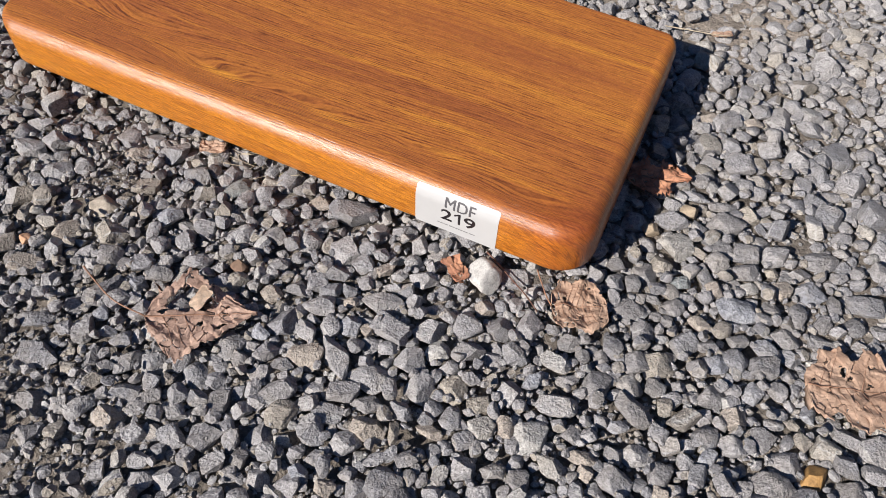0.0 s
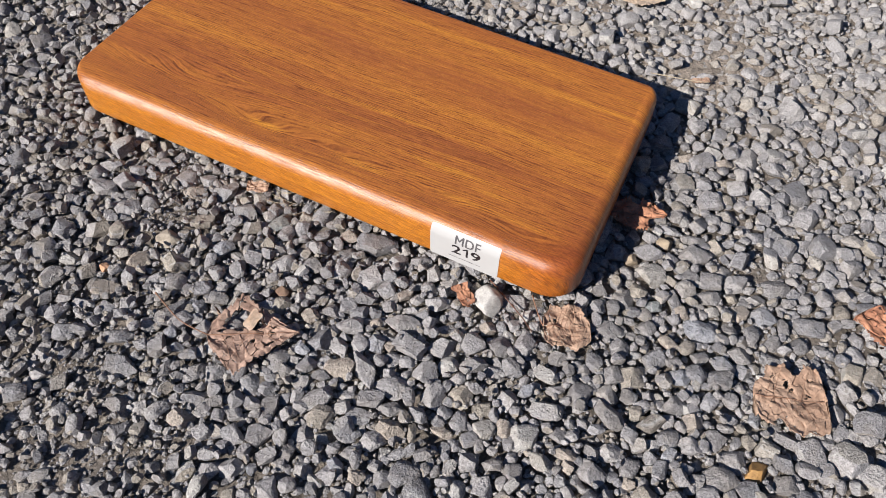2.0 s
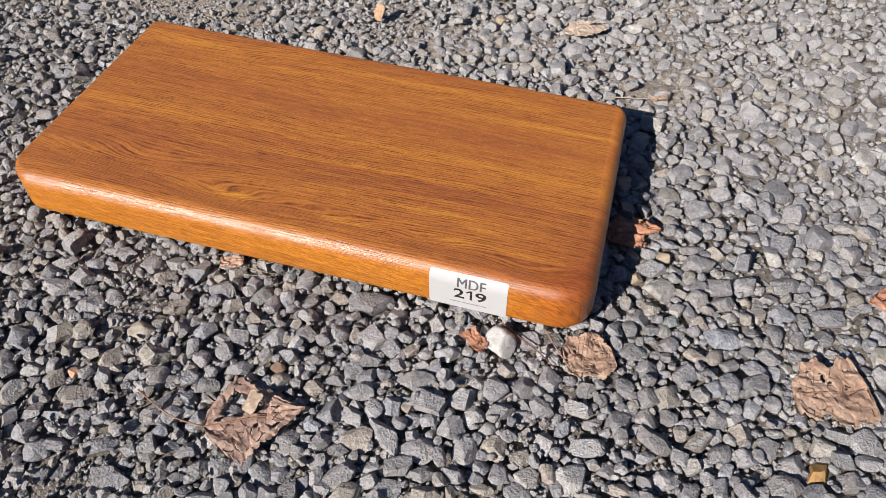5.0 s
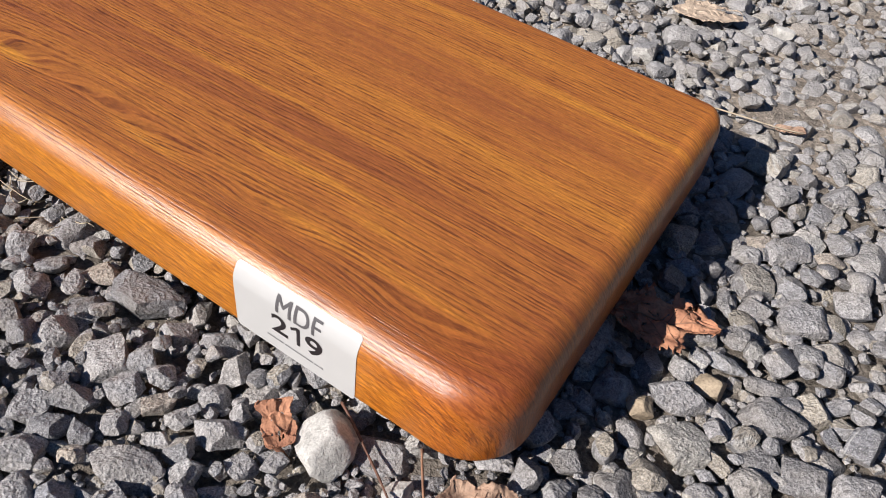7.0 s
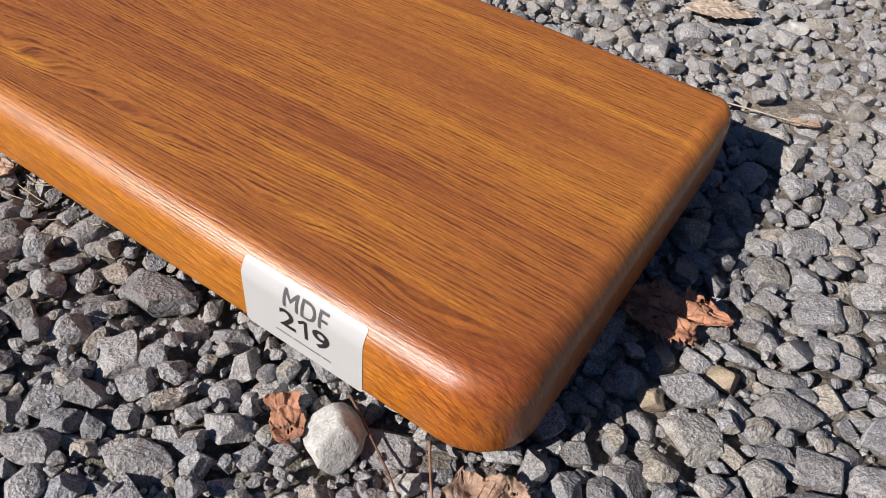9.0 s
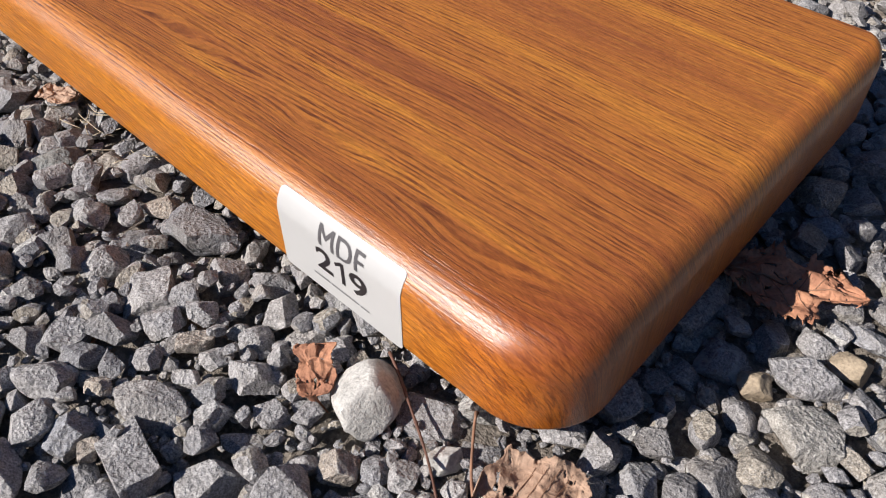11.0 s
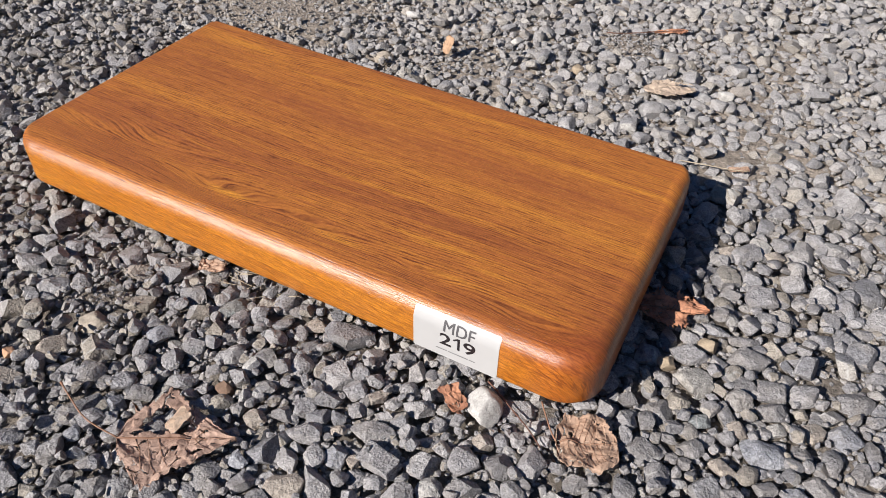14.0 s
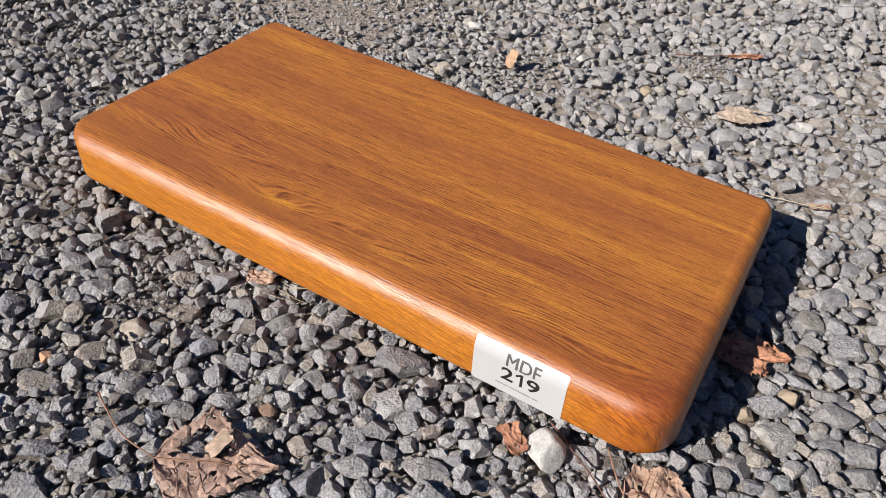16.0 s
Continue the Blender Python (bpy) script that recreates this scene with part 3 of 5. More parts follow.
def rough_stone(rng, level, sharp=0.5):
    """A broken stone with its edges worn: a ball cut by planes, with knocks and grain. Gives corners within half-lengths of 1 and triangles."""
    verts, faces = BALLS[level]
    flat, thin = rng.uniform(0.64, 0.97), rng.uniform(0.52, 0.82)
    k, ph = rng.normal(size=(5, 3)) * 1.7, rng.uniform(0, 6.3, 5)
    p = verts * (1 + 0.045 * np.sin(verts @ k.T + ph).sum(1)[:, None])
    axes = np.linalg.qr(rng.normal(size=(3, 3)))[0]
    cuts = [(s * n, rng.uniform(0.50, 0.84) + 0.3 * max(0.0, -sharp)) for n in axes for s in (-1, 1)]
    for _ in range(rng.integers(5, 9)):
        n = rng.normal(size=3)
        cuts.append((n / np.linalg.norm(n), rng.uniform(0.48, 0.62) + 0.28 * (1 - sharp)))
    for n, d in cuts:
        over = np.maximum(p @ n - d, 0.0)
        p = p - np.outer(over * (0.84 + 0.16 * sharp), n)
    for scale, size in ((4.5, 0.011), (11.0, 0.006), (22.0, 0.0035)):
        k, ph = rng.normal(size=(6, 3)) * scale, rng.uniform(0, 6.3, 6)
        p = p * (1 + size * np.sin(p @ k.T + ph).sum(1)[:, None])
    p = p - (p.max(0) + p.min(0)) / 2
    p = p / np.abs(p).max(0)
    return p * np.array([1.0, flat, thin]), faces


def turned(rng, tilt=0.35):
    a, b, c = rng.uniform(0, math.tau), rng.normal(0, tilt), rng.normal(0, tilt)
    return np.array(Euler((b, c, a)).to_matrix())


class Bed:
    """Keeps the stones laid so far apart, in square cells."""

    def __init__(self, cell=0.03):
        self.cell, self.cells = cell, {}

    def free(self, x, y, r, gap):
        i, j = int(x // self.cell), int(y // self.cell)
        for a in (i - 1, i, i + 1):
            for b in (j - 1, j, j + 1):
                for px, py, pr in self.cells.get((a, b), ()):
                    if (px - x) ** 2 + (py - y) ** 2 < (gap * (pr + r)) ** 2:
                        return False
        return True

    def add(self, x, y, r):
        self.cells.setdefault((int(x // self.cell), int(y // self.cell)), []).append((x, y, r))


bed = Bed()
rng = np.random.default_rng(7)


# spots where the dirt lies bare: place and radius
BARE = ((-0.145, -0.205, 0.055), (-0.058, 0.418, 0.022), (-0.038, 0.318, 0.018), (-0.390, 0.325, 0.075), (0.0225, -0.0060, 0.013), (-0.235, -0.035, 0.026), (-0.065, 0.430, 0.030), (-0.198, -0.158, 0.038), (-0.230, -0.062, 0.016), (0.26, 0.05, 0.02))
# spots where a leaf lies on the stones
COVERED = ((-0.124, -0.110, 0.030), (0.054, -0.014, 0.018), (0.195, 0.006, 0.030), (0.072, 0.105, 0.017), (-0.016, -0.019, 0.009), (-0.006, 0.349, 0.020))


def bare(x, y):
    return sum(math.exp(-((x - a) ** 2 + (y - b) ** 2) / r ** 2) for a, b, r in BARE)


def held_down(x, y, size, high):
    """The highest that a stone may reach: under the board and under leaves it stays low."""
    if X0 - size < x < X1 + size and Y0 - size < y < Y1 + size:
        high = min(high, ZB - 0.0006)
    if X1 - 0.005 < x < X1 + 0.030 and y > 0.02:
        high -= 0.0022
    if any((x - a) ** 2 + (y - b) ** 2 < (r + size * 0.5) ** 2 for a, b, r in COVERED):
        high = min(high, 0.0022)
    return high


def ground_height(x, y):
    rise = 0.6 * min(max((-x - 0.16) / 0.2, 0), 1) + 0.6 * min(max((x - 0.18) / 0.08, 0), 1) + 1.3 * min(bare(x, y), 1.0)
    rise += 1.1 * min(max((y - 0.21) / 0.08, 0), 1)
    rise += 0.7 * math.exp(-((x - 0.13) / 0.10) ** 2 - ((y - 0.04) / 0.10) ** 2)
    return -0.0058 + 0.0028 * rise + 0.0030 * noise.noise((x * 11, y * 11, 0.3)) + 0.0016 * noise.noise((x * 34, y * 34, 1.7))


def single_stone(label, material, x, y, length, width, height, heading, top=0.008, seed=1, name="stone", sharp=0.5):
    """A stone that stands out by its colour: a thing of its own."""
    own = np.random.default_rng(seed)
    verts, faces = rough_stone(own, 3, sharp)
    verts = verts / np.abs(verts).max(0) * np.array([length, width, height]) / 2
    ob = new(name, from_arrays(name, verts, faces, material, True, 34))
    ob.matrix_world = pose(x, y, top - height / 2, own.uniform(-6, 6), own.uniform(-6, 6), heading)
    bed.add(x, y, (length + width) / 4)
    return tagged(ob, label, "stone")


single_stone("large white limestone chunk beside the board", WHITE_STONE, 0.0008, -0.0143, 0.0238, 0.0200, 0.0196, 108, 0.0114, 46, sharp=-0.35)
single_stone("small white stone chip on dirt", WHITE_STONE, 0.0275, -0.0130, 0.0105, 0.0075, 0.0080, 60, 0.0030, 5)
single_stone("small rusty brown pebble among grey gravel", RUST_STONE, -0.1255, -0.0695, 0.0105, 0.0095, 0.0090, 20, 0.0020, 8)
single_stone("small salmon red brick chip on gravel", RED_STONE, -0.2425, -0.1085, 0.0070, 0.0060, 0.0060, 80, 0.0030, 9)
single_stone("pale cream rounded stone behind the board", BEIGE_STONE, -0.2453, 0.2837, 0.0180, 0.0130, 0.0110, 30, 0.0060, 14)
single_stone("bright white stone chip on far gravel", WHITE_STONE, -0.1554, 0.3715, 0.0120, 0.0095, 0.0090, 50, 0.0050, 15)
single_stone("white elongated stone chip on far gravel", WHITE_STONE, -0.2655, 0.3711, 0.0150, 0.0085, 0.0080, 15, 0.0050, 16)
single_stone("tan flat pebble on fine gravel", TAN_STONE, -0.0880, 0.3514, 0.0120, 0.0100, 0.0080, 60, 0.0040, 17)
single_stone("white narrow stone chip near faded leaf", WHITE_STONE, 0.0363, 0.3693, 0.0150, 0.0075, 0.0080, -15, 0.0055, 18)
single_stone("brownish grey stone near faded leaf", STONE_TAN, 0.0440, 0.3864, 0.0190, 0.0150, 0.0120, 35, 0.0050, 19)
single_stone("ochre yellow stone between grey stones", OCHRE_STONE, 0.1885, -0.0490, 0.0170, 0.0110, 0.0100, 65, 0.0040, 10)
single_stone("beige rounded stone in gravel", BEIGE_STONE, -0.2215, -0.0680, 0.0190, 0.0150, 0.0130, 30, 0.0040, 11)
single_stone("tan rounded pebble beside dry leaf", TAN_STONE, 0.0920, 0.0880, 0.0140, 0.0125, 0.0110, 40, 0.0040, 12)
single_stone("small tan pebble near the board", TAN_STONE, 0.0750, 0.0636, 0.0110, 0.0095, 0.0090, 10, 0.0030, 13)

# ---- the gravel ----
BORDER = ((-0.72, 0.15), (-0.36, 0.47), (0.05, 0.77), (0.31, 0.53), (0.31, -0.07), (0.05, -0.20), (-0.20, -0.31), (-0.30, -0.25))


def inside(x, y, margin):
    for (ax, ay), (bx, by) in zip(BORDER, BORDER[1:] + BORDER[:1]):
        ex, ey = bx - ax, by - ay
        if ((x - ax) * ey - (y - ay) * ex) / math.hypot(ex, ey) < -margin:
            return False
    return True


def coarse(x, y):
    """How coarse the gravel lies: larger in front of the board, finer and more trodden towards the far left."""
    s = 1.0 - 0.26 * min(max((-x - 0.12) / 0.25, 0), 1) - 0.12 * min(max((y - 0.15) / 0.3, 0), 1)
    s -= 0.25 * math.exp(-((x + 0.40) / 0.12) ** 2 - ((y - 0.34) / 0.10) ** 2)
    return s * (1 + 0.25 * noise.noise((x * 5, y * 5, 4.0)))


loose = []


def kind_at(x, y, kinds):
    """Which shape a stone has: worn ones lie on the right, sharp broken ones in front and to the left."""
    lean = min(max((0.12 - x - 0.3 * max(y - 0.1, 0.0)) / 0.22, 0.0), 1.0)
    return min(int(kinds * (0.52 * lean + 0.48 * rng.random())), kinds - 1)


PROTOS = {level: [rough_stone(rng, level, 0.3 + 0.7 * (k + 0.5) / 40) for k in range(40)] for level in (0, 1, 2)}


def lay(r, count, gap, level, top, spread, margin, trodden):
    """Throws stones of half-size r (from, to) until the bed takes no more."""
    for _ in range(count):
        x, y = rng.uniform(-0.85, 0.45), rng.uniform(-0.42, 0.88)
        if not inside(x, y, margin):
            continue
        under = X0 < x < X1 and Y0 < y < Y1
        if under and (r[1] < 0.006 and X0 + 0.03 < x < X1 - 0.03 and Y0 + 0.03 < y < Y1 - 0.03):
            continue
        if noise.noise((x * 8, y * 8, 9.0)) > trodden:
            continue
        if r[0] > 0.002 and rng.random() < 0.93 * bare(x, y) - (0.35 if r[0] < 0.004 else 0):
            continue
        size = rng.uniform(*r) * coarse(x, y)
        if not bed.free(x, y, size * 0.84, gap):
            continue
        bed.add(x, y, size * 0.84)
        high = top + rng.normal(0, spread) + (0.0030 * min(bare(x, y), 1.0) if r[1] < 0.005 else 0.0)
        high = held_down(x, y, size, high)
        proto = PROTOS[level][kind_at(x, y, 40)]
        turn = turned(rng, 0.25)
        squash = rng.uniform(0.85, 1.1)
        z = high - size * proto[0][:, 2].max() * squash
        loose.append((x, y, z, size, level, proto, turn, squash))


FINE = [rough_stone(rng, 3, 0.25 + 0.75 * (k + 0.5) / 48) for k in range(48)]
PIECES = {}
pebbles = []


def fine_mesh(k, material):
    if (k, material.name) not in PIECES:
        PIECES[k, material.name] = from_arrays("stone", *FINE[k], material, True, 30)
    return PIECES[k, material.name]


def pebble(x, y, length, width, heading, material):
    """One of the larger stones of the gravel, by its place, size and heading."""
    k = kind_at(x, y, len(FINE))
    half = np.abs(FINE[k][0]).max(0)
    size = (length + width) / 4
    high = 0.0012 + 0.36 * size + rng.normal(0, 0.0008)
    high = held_down(x, y, size, high)
    tall = min(width, length) * rng.uniform(0.62, 0.80)
    m = pose(x, y, high - tall / 2, rng.normal(0, 5), rng.normal(0, 5), heading + rng.choice((0, 180)))
    pebbles.append((m @ Matrix.Diagonal((length / 2 / half[0], width / 2 / half[1], tall / 2 / half[2], 1)), fine_mesh(k, material)))
    bed.add(x, y, size * 0.92)


pebble(-0.2315, -0.1209, 0.0164, 0.0130, 13, STONE_TAN)
pebble(-0.2112, -0.1238, 0.0134, 0.0105, 79, STONE)
pebble(-0.2163, -0.1120, 0.0128, 0.0072, 164, STONE)
pebble(-0.1807, -0.1157, 0.0244, 0.0133, 86, STONE)
pebble(-0.1981, -0.1150, 0.0102, 0.0058, 68, STONE)
pebble(-0.1902, -0.1298, 0.0117, 0.0119, 17, STONE_PALE)
pebble(-0.2083, -0.1331, 0.0089, 0.0069, 39, STONE)
pebble(-0.1983, -0.1467, 0.0216, 0.0111, 36, STONE)
pebble(-0.1846, -0.1620, 0.0265, 0.0164, 172, STONE)
pebble(-0.1820, -0.1441, 0.0096, 0.0086, 26, STONE)
pebble(-0.1724, -0.1411, 0.0149, 0.0104, 131, STONE_PALE)
pebble(-0.1718, -0.1284, 0.0082, 0.0099, 39, STONE_BLUE)
pebble(-0.1704, -0.1178, 0.0139, 0.0101, 70, STONE)
pebble(-0.1548, -0.1159, 0.0158, 0.0125, 47, STONE)
pebble(-0.1664, -0.1046, 0.0106, 0.0115, 35, STONE_BLUE)
pebble(-0.1726, -0.0929, 0.0142, 0.0111, 61, STONE)
pebble(-0.1604, -0.1361, 0.0082, 0.0085, 67, STONE_BLUE)
pebble(-0.1608, -0.1287, 0.0079, 0.0068, 70, STONE)
pebble(-0.1512, -0.1371, 0.0120, 0.0091, 35, STONE)
pebble(-0.1573, -0.1511, 0.0128, 0.0125, 5, STONE_DARK)
pebble(-0.1394, -0.1438, 0.0144, 0.0107, 81, STONE_DARK)
pebble(-0.1278, -0.1392, 0.0141, 0.0149, 29, STONE_PALE)
pebble(-0.1583, -0.0941, 0.0140, 0.0104, 11, STONE_DARK)
pebble(-0.1481, -0.0900, 0.0108, 0.0084, 37, STONE)
pebble(-0.1470, -0.0769, 0.0169, 0.0112, 45, STONE)
pebble(-0.1341, -0.0764, 0.0079, 0.0072, 41, STONE_PALE)
pebble(-0.1817, -0.1709, 0.0086, 0.0070, 18, STONE_PALE)
pebble(-0.1649, -0.1614, 0.0091, 0.0088, 81, STONE)
pebble(-0.1048, -0.0593, 0.0120, 0.0079, 36, STONE_DARK)
pebble(-0.1096, -0.0766, 0.0087, 0.0090, 39, STONE_DARK)
pebble(-0.0983, -0.0771, 0.0123, 0.0096, 36, STONE_TAN)
pebble(-0.0879, -0.0686, 0.0112, 0.0122, 46, STONE_DARK)
pebble(-0.0803, -0.0586, 0.0115, 0.0117, 27, STONE_PALE)
pebble(-0.0722, -0.0489, 0.0154, 0.0092, 27, STONE)
pebble(-0.0636, -0.0373, 0.0129, 0.0126, 35, STONE)
pebble(-0.0503, -0.0350, 0.0110, 0.0079, 52, STONE_TAN)
pebble(-0.0415, -0.0345, 0.0102, 0.0072, 49, STONE)
pebble(-0.0577, -0.0274, 0.0107, 0.0094, 27, STONE_PALE)
pebble(-0.0397, -0.0221, 0.0116, 0.0114, 169, STONE_PALE)
pebble(-0.0284, -0.0316, 0.0172, 0.0125, 16, STONE)
pebble(-0.0413, -0.0439, 0.0117, 0.0072, 17, STONE)
pebble(-0.0563, -0.0474, 0.0096, 0.0085, 15, STONE)
pebble(-0.0618, -0.0554, 0.0085, 0.0084, 37, STONE)
pebble(-0.0717, -0.0720, 0.0183, 0.0121, 26, STONE_PALE)
pebble(-0.0412, -0.0563, 0.0233, 0.0141, 13, STONE)
pebble(-0.0267, -0.0464, 0.0109, 0.0116, 32, STONE_PALE)
pebble(-0.0161, -0.0465, 0.0086, 0.0064, 26, STONE)
pebble(-0.0153, -0.0349, 0.0111, 0.0091, 36, STONE)
pebble(-0.0571, -0.0623, 0.0084, 0.0070, 39, STONE_TAN)
pebble(-0.1033, -0.0891, 0.0081, 0.0082, 32, STONE_BLUE)
pebble(-0.0844, -0.0891, 0.0194, 0.0188, 26, STONE)
pebble(-0.0693, -0.0887, 0.0164, 0.0099, 157, STONE_PALE)
pebble(-0.0896, -0.0998, 0.0113, 0.0086, 5, STONE_BLUE)
pebble(-0.0592, -0.0801, 0.0164, 0.0112, 125, STONE)
pebble(-0.0501, -0.0750, 0.0156, 0.0125, 126, STONE_BLUE)
pebble(-0.0471, -0.0954, 0.0281, 0.0133, 136, STONE_PALE)
pebble(-0.0298, -0.0686, 0.0241, 0.0119, 169, STONE_PALE)
pebble(-0.0111, -0.0585, 0.0191, 0.0169, 33, STONE_PALE)
pebble(-0.0261, -0.0782, 0.0104, 0.0098, 32, STONE)
pebble(-0.0614, -0.1024, 0.0199, 0.0157, 20, STONE_TAN)
pebble(-0.0817, -0.1081, 0.0147, 0.0109, 51, STONE)
pebble(-0.0692, -0.1117, 0.0116, 0.0084, 39, STONE)
pebble(-0.0907, -0.1185, 0.0089, 0.0120, 48, STONE_DARK)
pebble(-0.0124, -0.0807, 0.0167, 0.0158, 28, STONE_PALE)
pebble(-0.0020, -0.0684, 0.0135, 0.0129, 56, STONE)
pebble(-0.0245, -0.0972, 0.0235, 0.0161, 26, STONE_PALE)
pebble(-0.0324, -0.0902, 0.0082, 0.0085, 38, STONE)
pebble(-0.0408, -0.0740, 0.0055, 0.0075, 65, STONE_TAN)
pebble(0.0160, -0.0048, 0.0196, 0.0156, 17, STONE)
pebble(-0.0077, -0.0283, 0.0093, 0.0078, 45, STONE)
pebble(0.0089, -0.0329, 0.0121, 0.0109, 18, STONE_TAN)
pebble(0.0166, -0.0269, 0.0074, 0.0090, 41, STONE)
pebble(0.0238, -0.0236, 0.0079, 0.0090, 35, STONE_PALE)
pebble(0.0050, -0.0468, 0.0168, 0.0158, 32, STONE)
pebble(0.0217, -0.0403, 0.0166, 0.0164, 33, STONE)
pebble(0.0353, -0.0328, 0.0166, 0.0183, 29, STONE)
pebble(0.0362, -0.0180, 0.0079, 0.0071, 142, STONE_PALE)
pebble(0.0123, -0.0605, 0.0187, 0.0123, 35, STONE_DARK)
pebble(0.0342, -0.0527, 0.0160, 0.0111, 156, STONE)
pebble(0.0558, -0.0462, 0.0169, 0.0123, 165, STONE)
pebble(0.0578, -0.0308, 0.0140, 0.0119, 40, STONE_DARK)
pebble(0.0668, -0.0365, 0.0086, 0.0093, 49, STONE_DARK)
pebble(0.0646, -0.0270, 0.0065, 0.0069, 63, STONE_DARK)
pebble(0.0759, -0.0327, 0.0082, 0.0080, 30, STONE_DARK)
pebble(0.0788, -0.0240, 0.0153, 0.0119, 142, STONE)
pebble(0.0929, -0.0286, 0.0153, 0.0117, 29, STONE_DARK)
pebble(0.0811, 0.0027, 0.0212, 0.0149, 22, STONE_DARK)
pebble(0.0909, -0.0083, 0.0129, 0.0108, 26, STONE_DARK)
pebble(0.0673, 0.0150, 0.0114, 0.0139, 30, STONE)
pebble(0.0640, 0.0295, 0.0118, 0.0102, 36, STONE_DARK)
pebble(0.0766, 0.0200, 0.0136, 0.0086, 111, STONE_DARK)
pebble(0.0815, 0.0306, 0.0146, 0.0161, 33, STONE_DARK)
pebble(0.0875, 0.0404, 0.0152, 0.0122, 153, STONE)
pebble(0.0897, 0.0144, 0.0080, 0.0072, 13, STONE_DARK)
pebble(0.1014, 0.0158, 0.0148, 0.0144, 0, STONE_DARK)
pebble(0.0947, 0.0049, 0.0069, 0.0065, 47, STONE_DARK)
pebble(0.1006, 0.0037, 0.0068, 0.0071, 0, STONE_DARK)
pebble(0.1043, -0.0247, 0.0187, 0.0142, 38, STONE)
pebble(0.0452, 0.0132, 0.0132, 0.0074, 35, STONE)
pebble(0.0594, 0.0053, 0.0099, 0.0086, 38, STONE_DARK)
pebble(0.1009, 0.0329, 0.0140, 0.0105, 51, STONE_SLATE)
pebble(0.1161, 0.0557, 0.0145, 0.0137, 177, STONE)
pebble(0.1200, 0.0362, 0.0112, 0.0100, 25, STONE_TAN)
pebble(0.1329, 0.0564, 0.0160, 0.0115, 29, STONE_DARK)
pebble(0.1457, 0.0755, 0.0168, 0.0124, 36, STONE)
pebble(0.1461, 0.0632, 0.0078, 0.0075, 32, STONE)
pebble(0.1346, 0.0287, 0.0261, 0.0176, 174, STONE_BLUE)
pebble(0.1539, 0.0533, 0.0134, 0.0107, 38, STONE_TAN)
pebble(0.1685, 0.0586, 0.0172, 0.0120, 161, STONE_BLUE)
pebble(0.1645, 0.0403, 0.0179, 0.0104, 88, STONE_DARK)
pebble(0.1517, 0.0369, 0.0135, 0.0092, 167, STONE_DARK)
pebble(0.1371, 0.0463, 0.0099, 0.0073, 31, STONE)
pebble(0.1716, 0.0849, 0.0209, 0.0152, 27, STONE_DARK)
pebble(0.1600, 0.0685, 0.0166, 0.0095, 27, STONE_DARK)
pebble(0.1809, 0.0769, 0.0113, 0.0088, 46, STONE_DARK)
pebble(0.1909, 0.0854, 0.0106, 0.0096, 37, STONE_DARK)
pebble(0.1966, 0.0640, 0.0238, 0.0159, 166, STONE)
pebble(0.1816, 0.0558, 0.0088, 0.0125, 27, STONE_DARK)
pebble(0.1938, 0.0462, 0.0129, 0.0123, 4, STONE_DARK)
pebble(0.1784, 0.0411, 0.0100, 0.0110, 156, STONE_DARK)
pebble(0.1132, -0.0054, 0.0158, 0.0183, 23, STONE)
pebble(0.1179, 0.0105, 0.0145, 0.0103, 175, STONE_TAN)
pebble(0.1249, -0.0019, 0.0110, 0.0082, 35, STONE_DARK)
pebble(0.1314, -0.0108, 0.0141, 0.0111, 12, STONE_BLUE)
pebble(0.1535, 0.0101, 0.0175, 0.0113, 170, STONE_BLUE)
pebble(0.1610, 0.0228, 0.0168, 0.0115, 161, STONE_DARK)
pebble(0.1384, 0.0089, 0.0122, 0.0101, 13, STONE_DARK)
pebble(0.1393, -0.0039, 0.0143, 0.0124, 158, STONE)
pebble(0.1537, -0.0011, 0.0188, 0.0149, 28, STONE)
pebble(0.1801, 0.0275, 0.0155, 0.0095, 3, STONE)
pebble(0.1988, 0.0360, 0.0104, 0.0083, 30, STONE_DARK)
pebble(-0.1677, -0.1842, 0.0162, 0.0171, 28, STONE_DARK)
pebble(-0.1536, -0.1800, 0.0099, 0.0097, 35, STONE_PALE)
pebble(-0.1442, -0.1758, 0.0155, 0.0108, 61, STONE_PALE)
pebble(-0.1285, -0.1735, 0.0179, 0.0153, 44, STONE_TAN)
pebble(-0.1573, -0.1978, 0.0117, 0.0116, 19, STONE_DARK)
pebble(-0.1466, -0.1901, 0.0106, 0.0100, 26, STONE)
pebble(-0.1120, -0.1746, 0.0125, 0.0112, 26, STONE)
pebble(-0.1066, -0.1481, 0.0119, 0.0104, 128, STONE)
pebble(-0.1007, -0.1572, 0.0097, 0.0074, 44, STONE_PALE)
pebble(-0.0958, -0.1673, 0.0160, 0.0117, 162, STONE)
pebble(-0.0814, -0.1603, 0.0178, 0.0151, 40, STONE)
pebble(-0.0857, -0.1428, 0.0102, 0.0139, 26, STONE_DARK)
pebble(-0.1171, -0.1552, 0.0096, 0.0069, 35, STONE_DARK)
pebble(-0.1099, -0.1615, 0.0079, 0.0068, 15, STONE)
pebble(-0.1162, -0.1434, 0.0070, 0.0071, 31, STONE_TAN)
pebble(-0.0943, -0.1335, 0.0113, 0.0106, 26, STONE)
pebble(-0.0958, -0.1918, 0.0143, 0.0124, 59, STONE)
pebble(-0.0840, -0.1852, 0.0169, 0.0135, 27, STONE_PALE)
pebble(-0.0691, -0.1698, 0.0123, 0.0093, 49, STONE)
pebble(-0.0733, -0.1799, 0.0074, 0.0065, 81, STONE_BLUE)
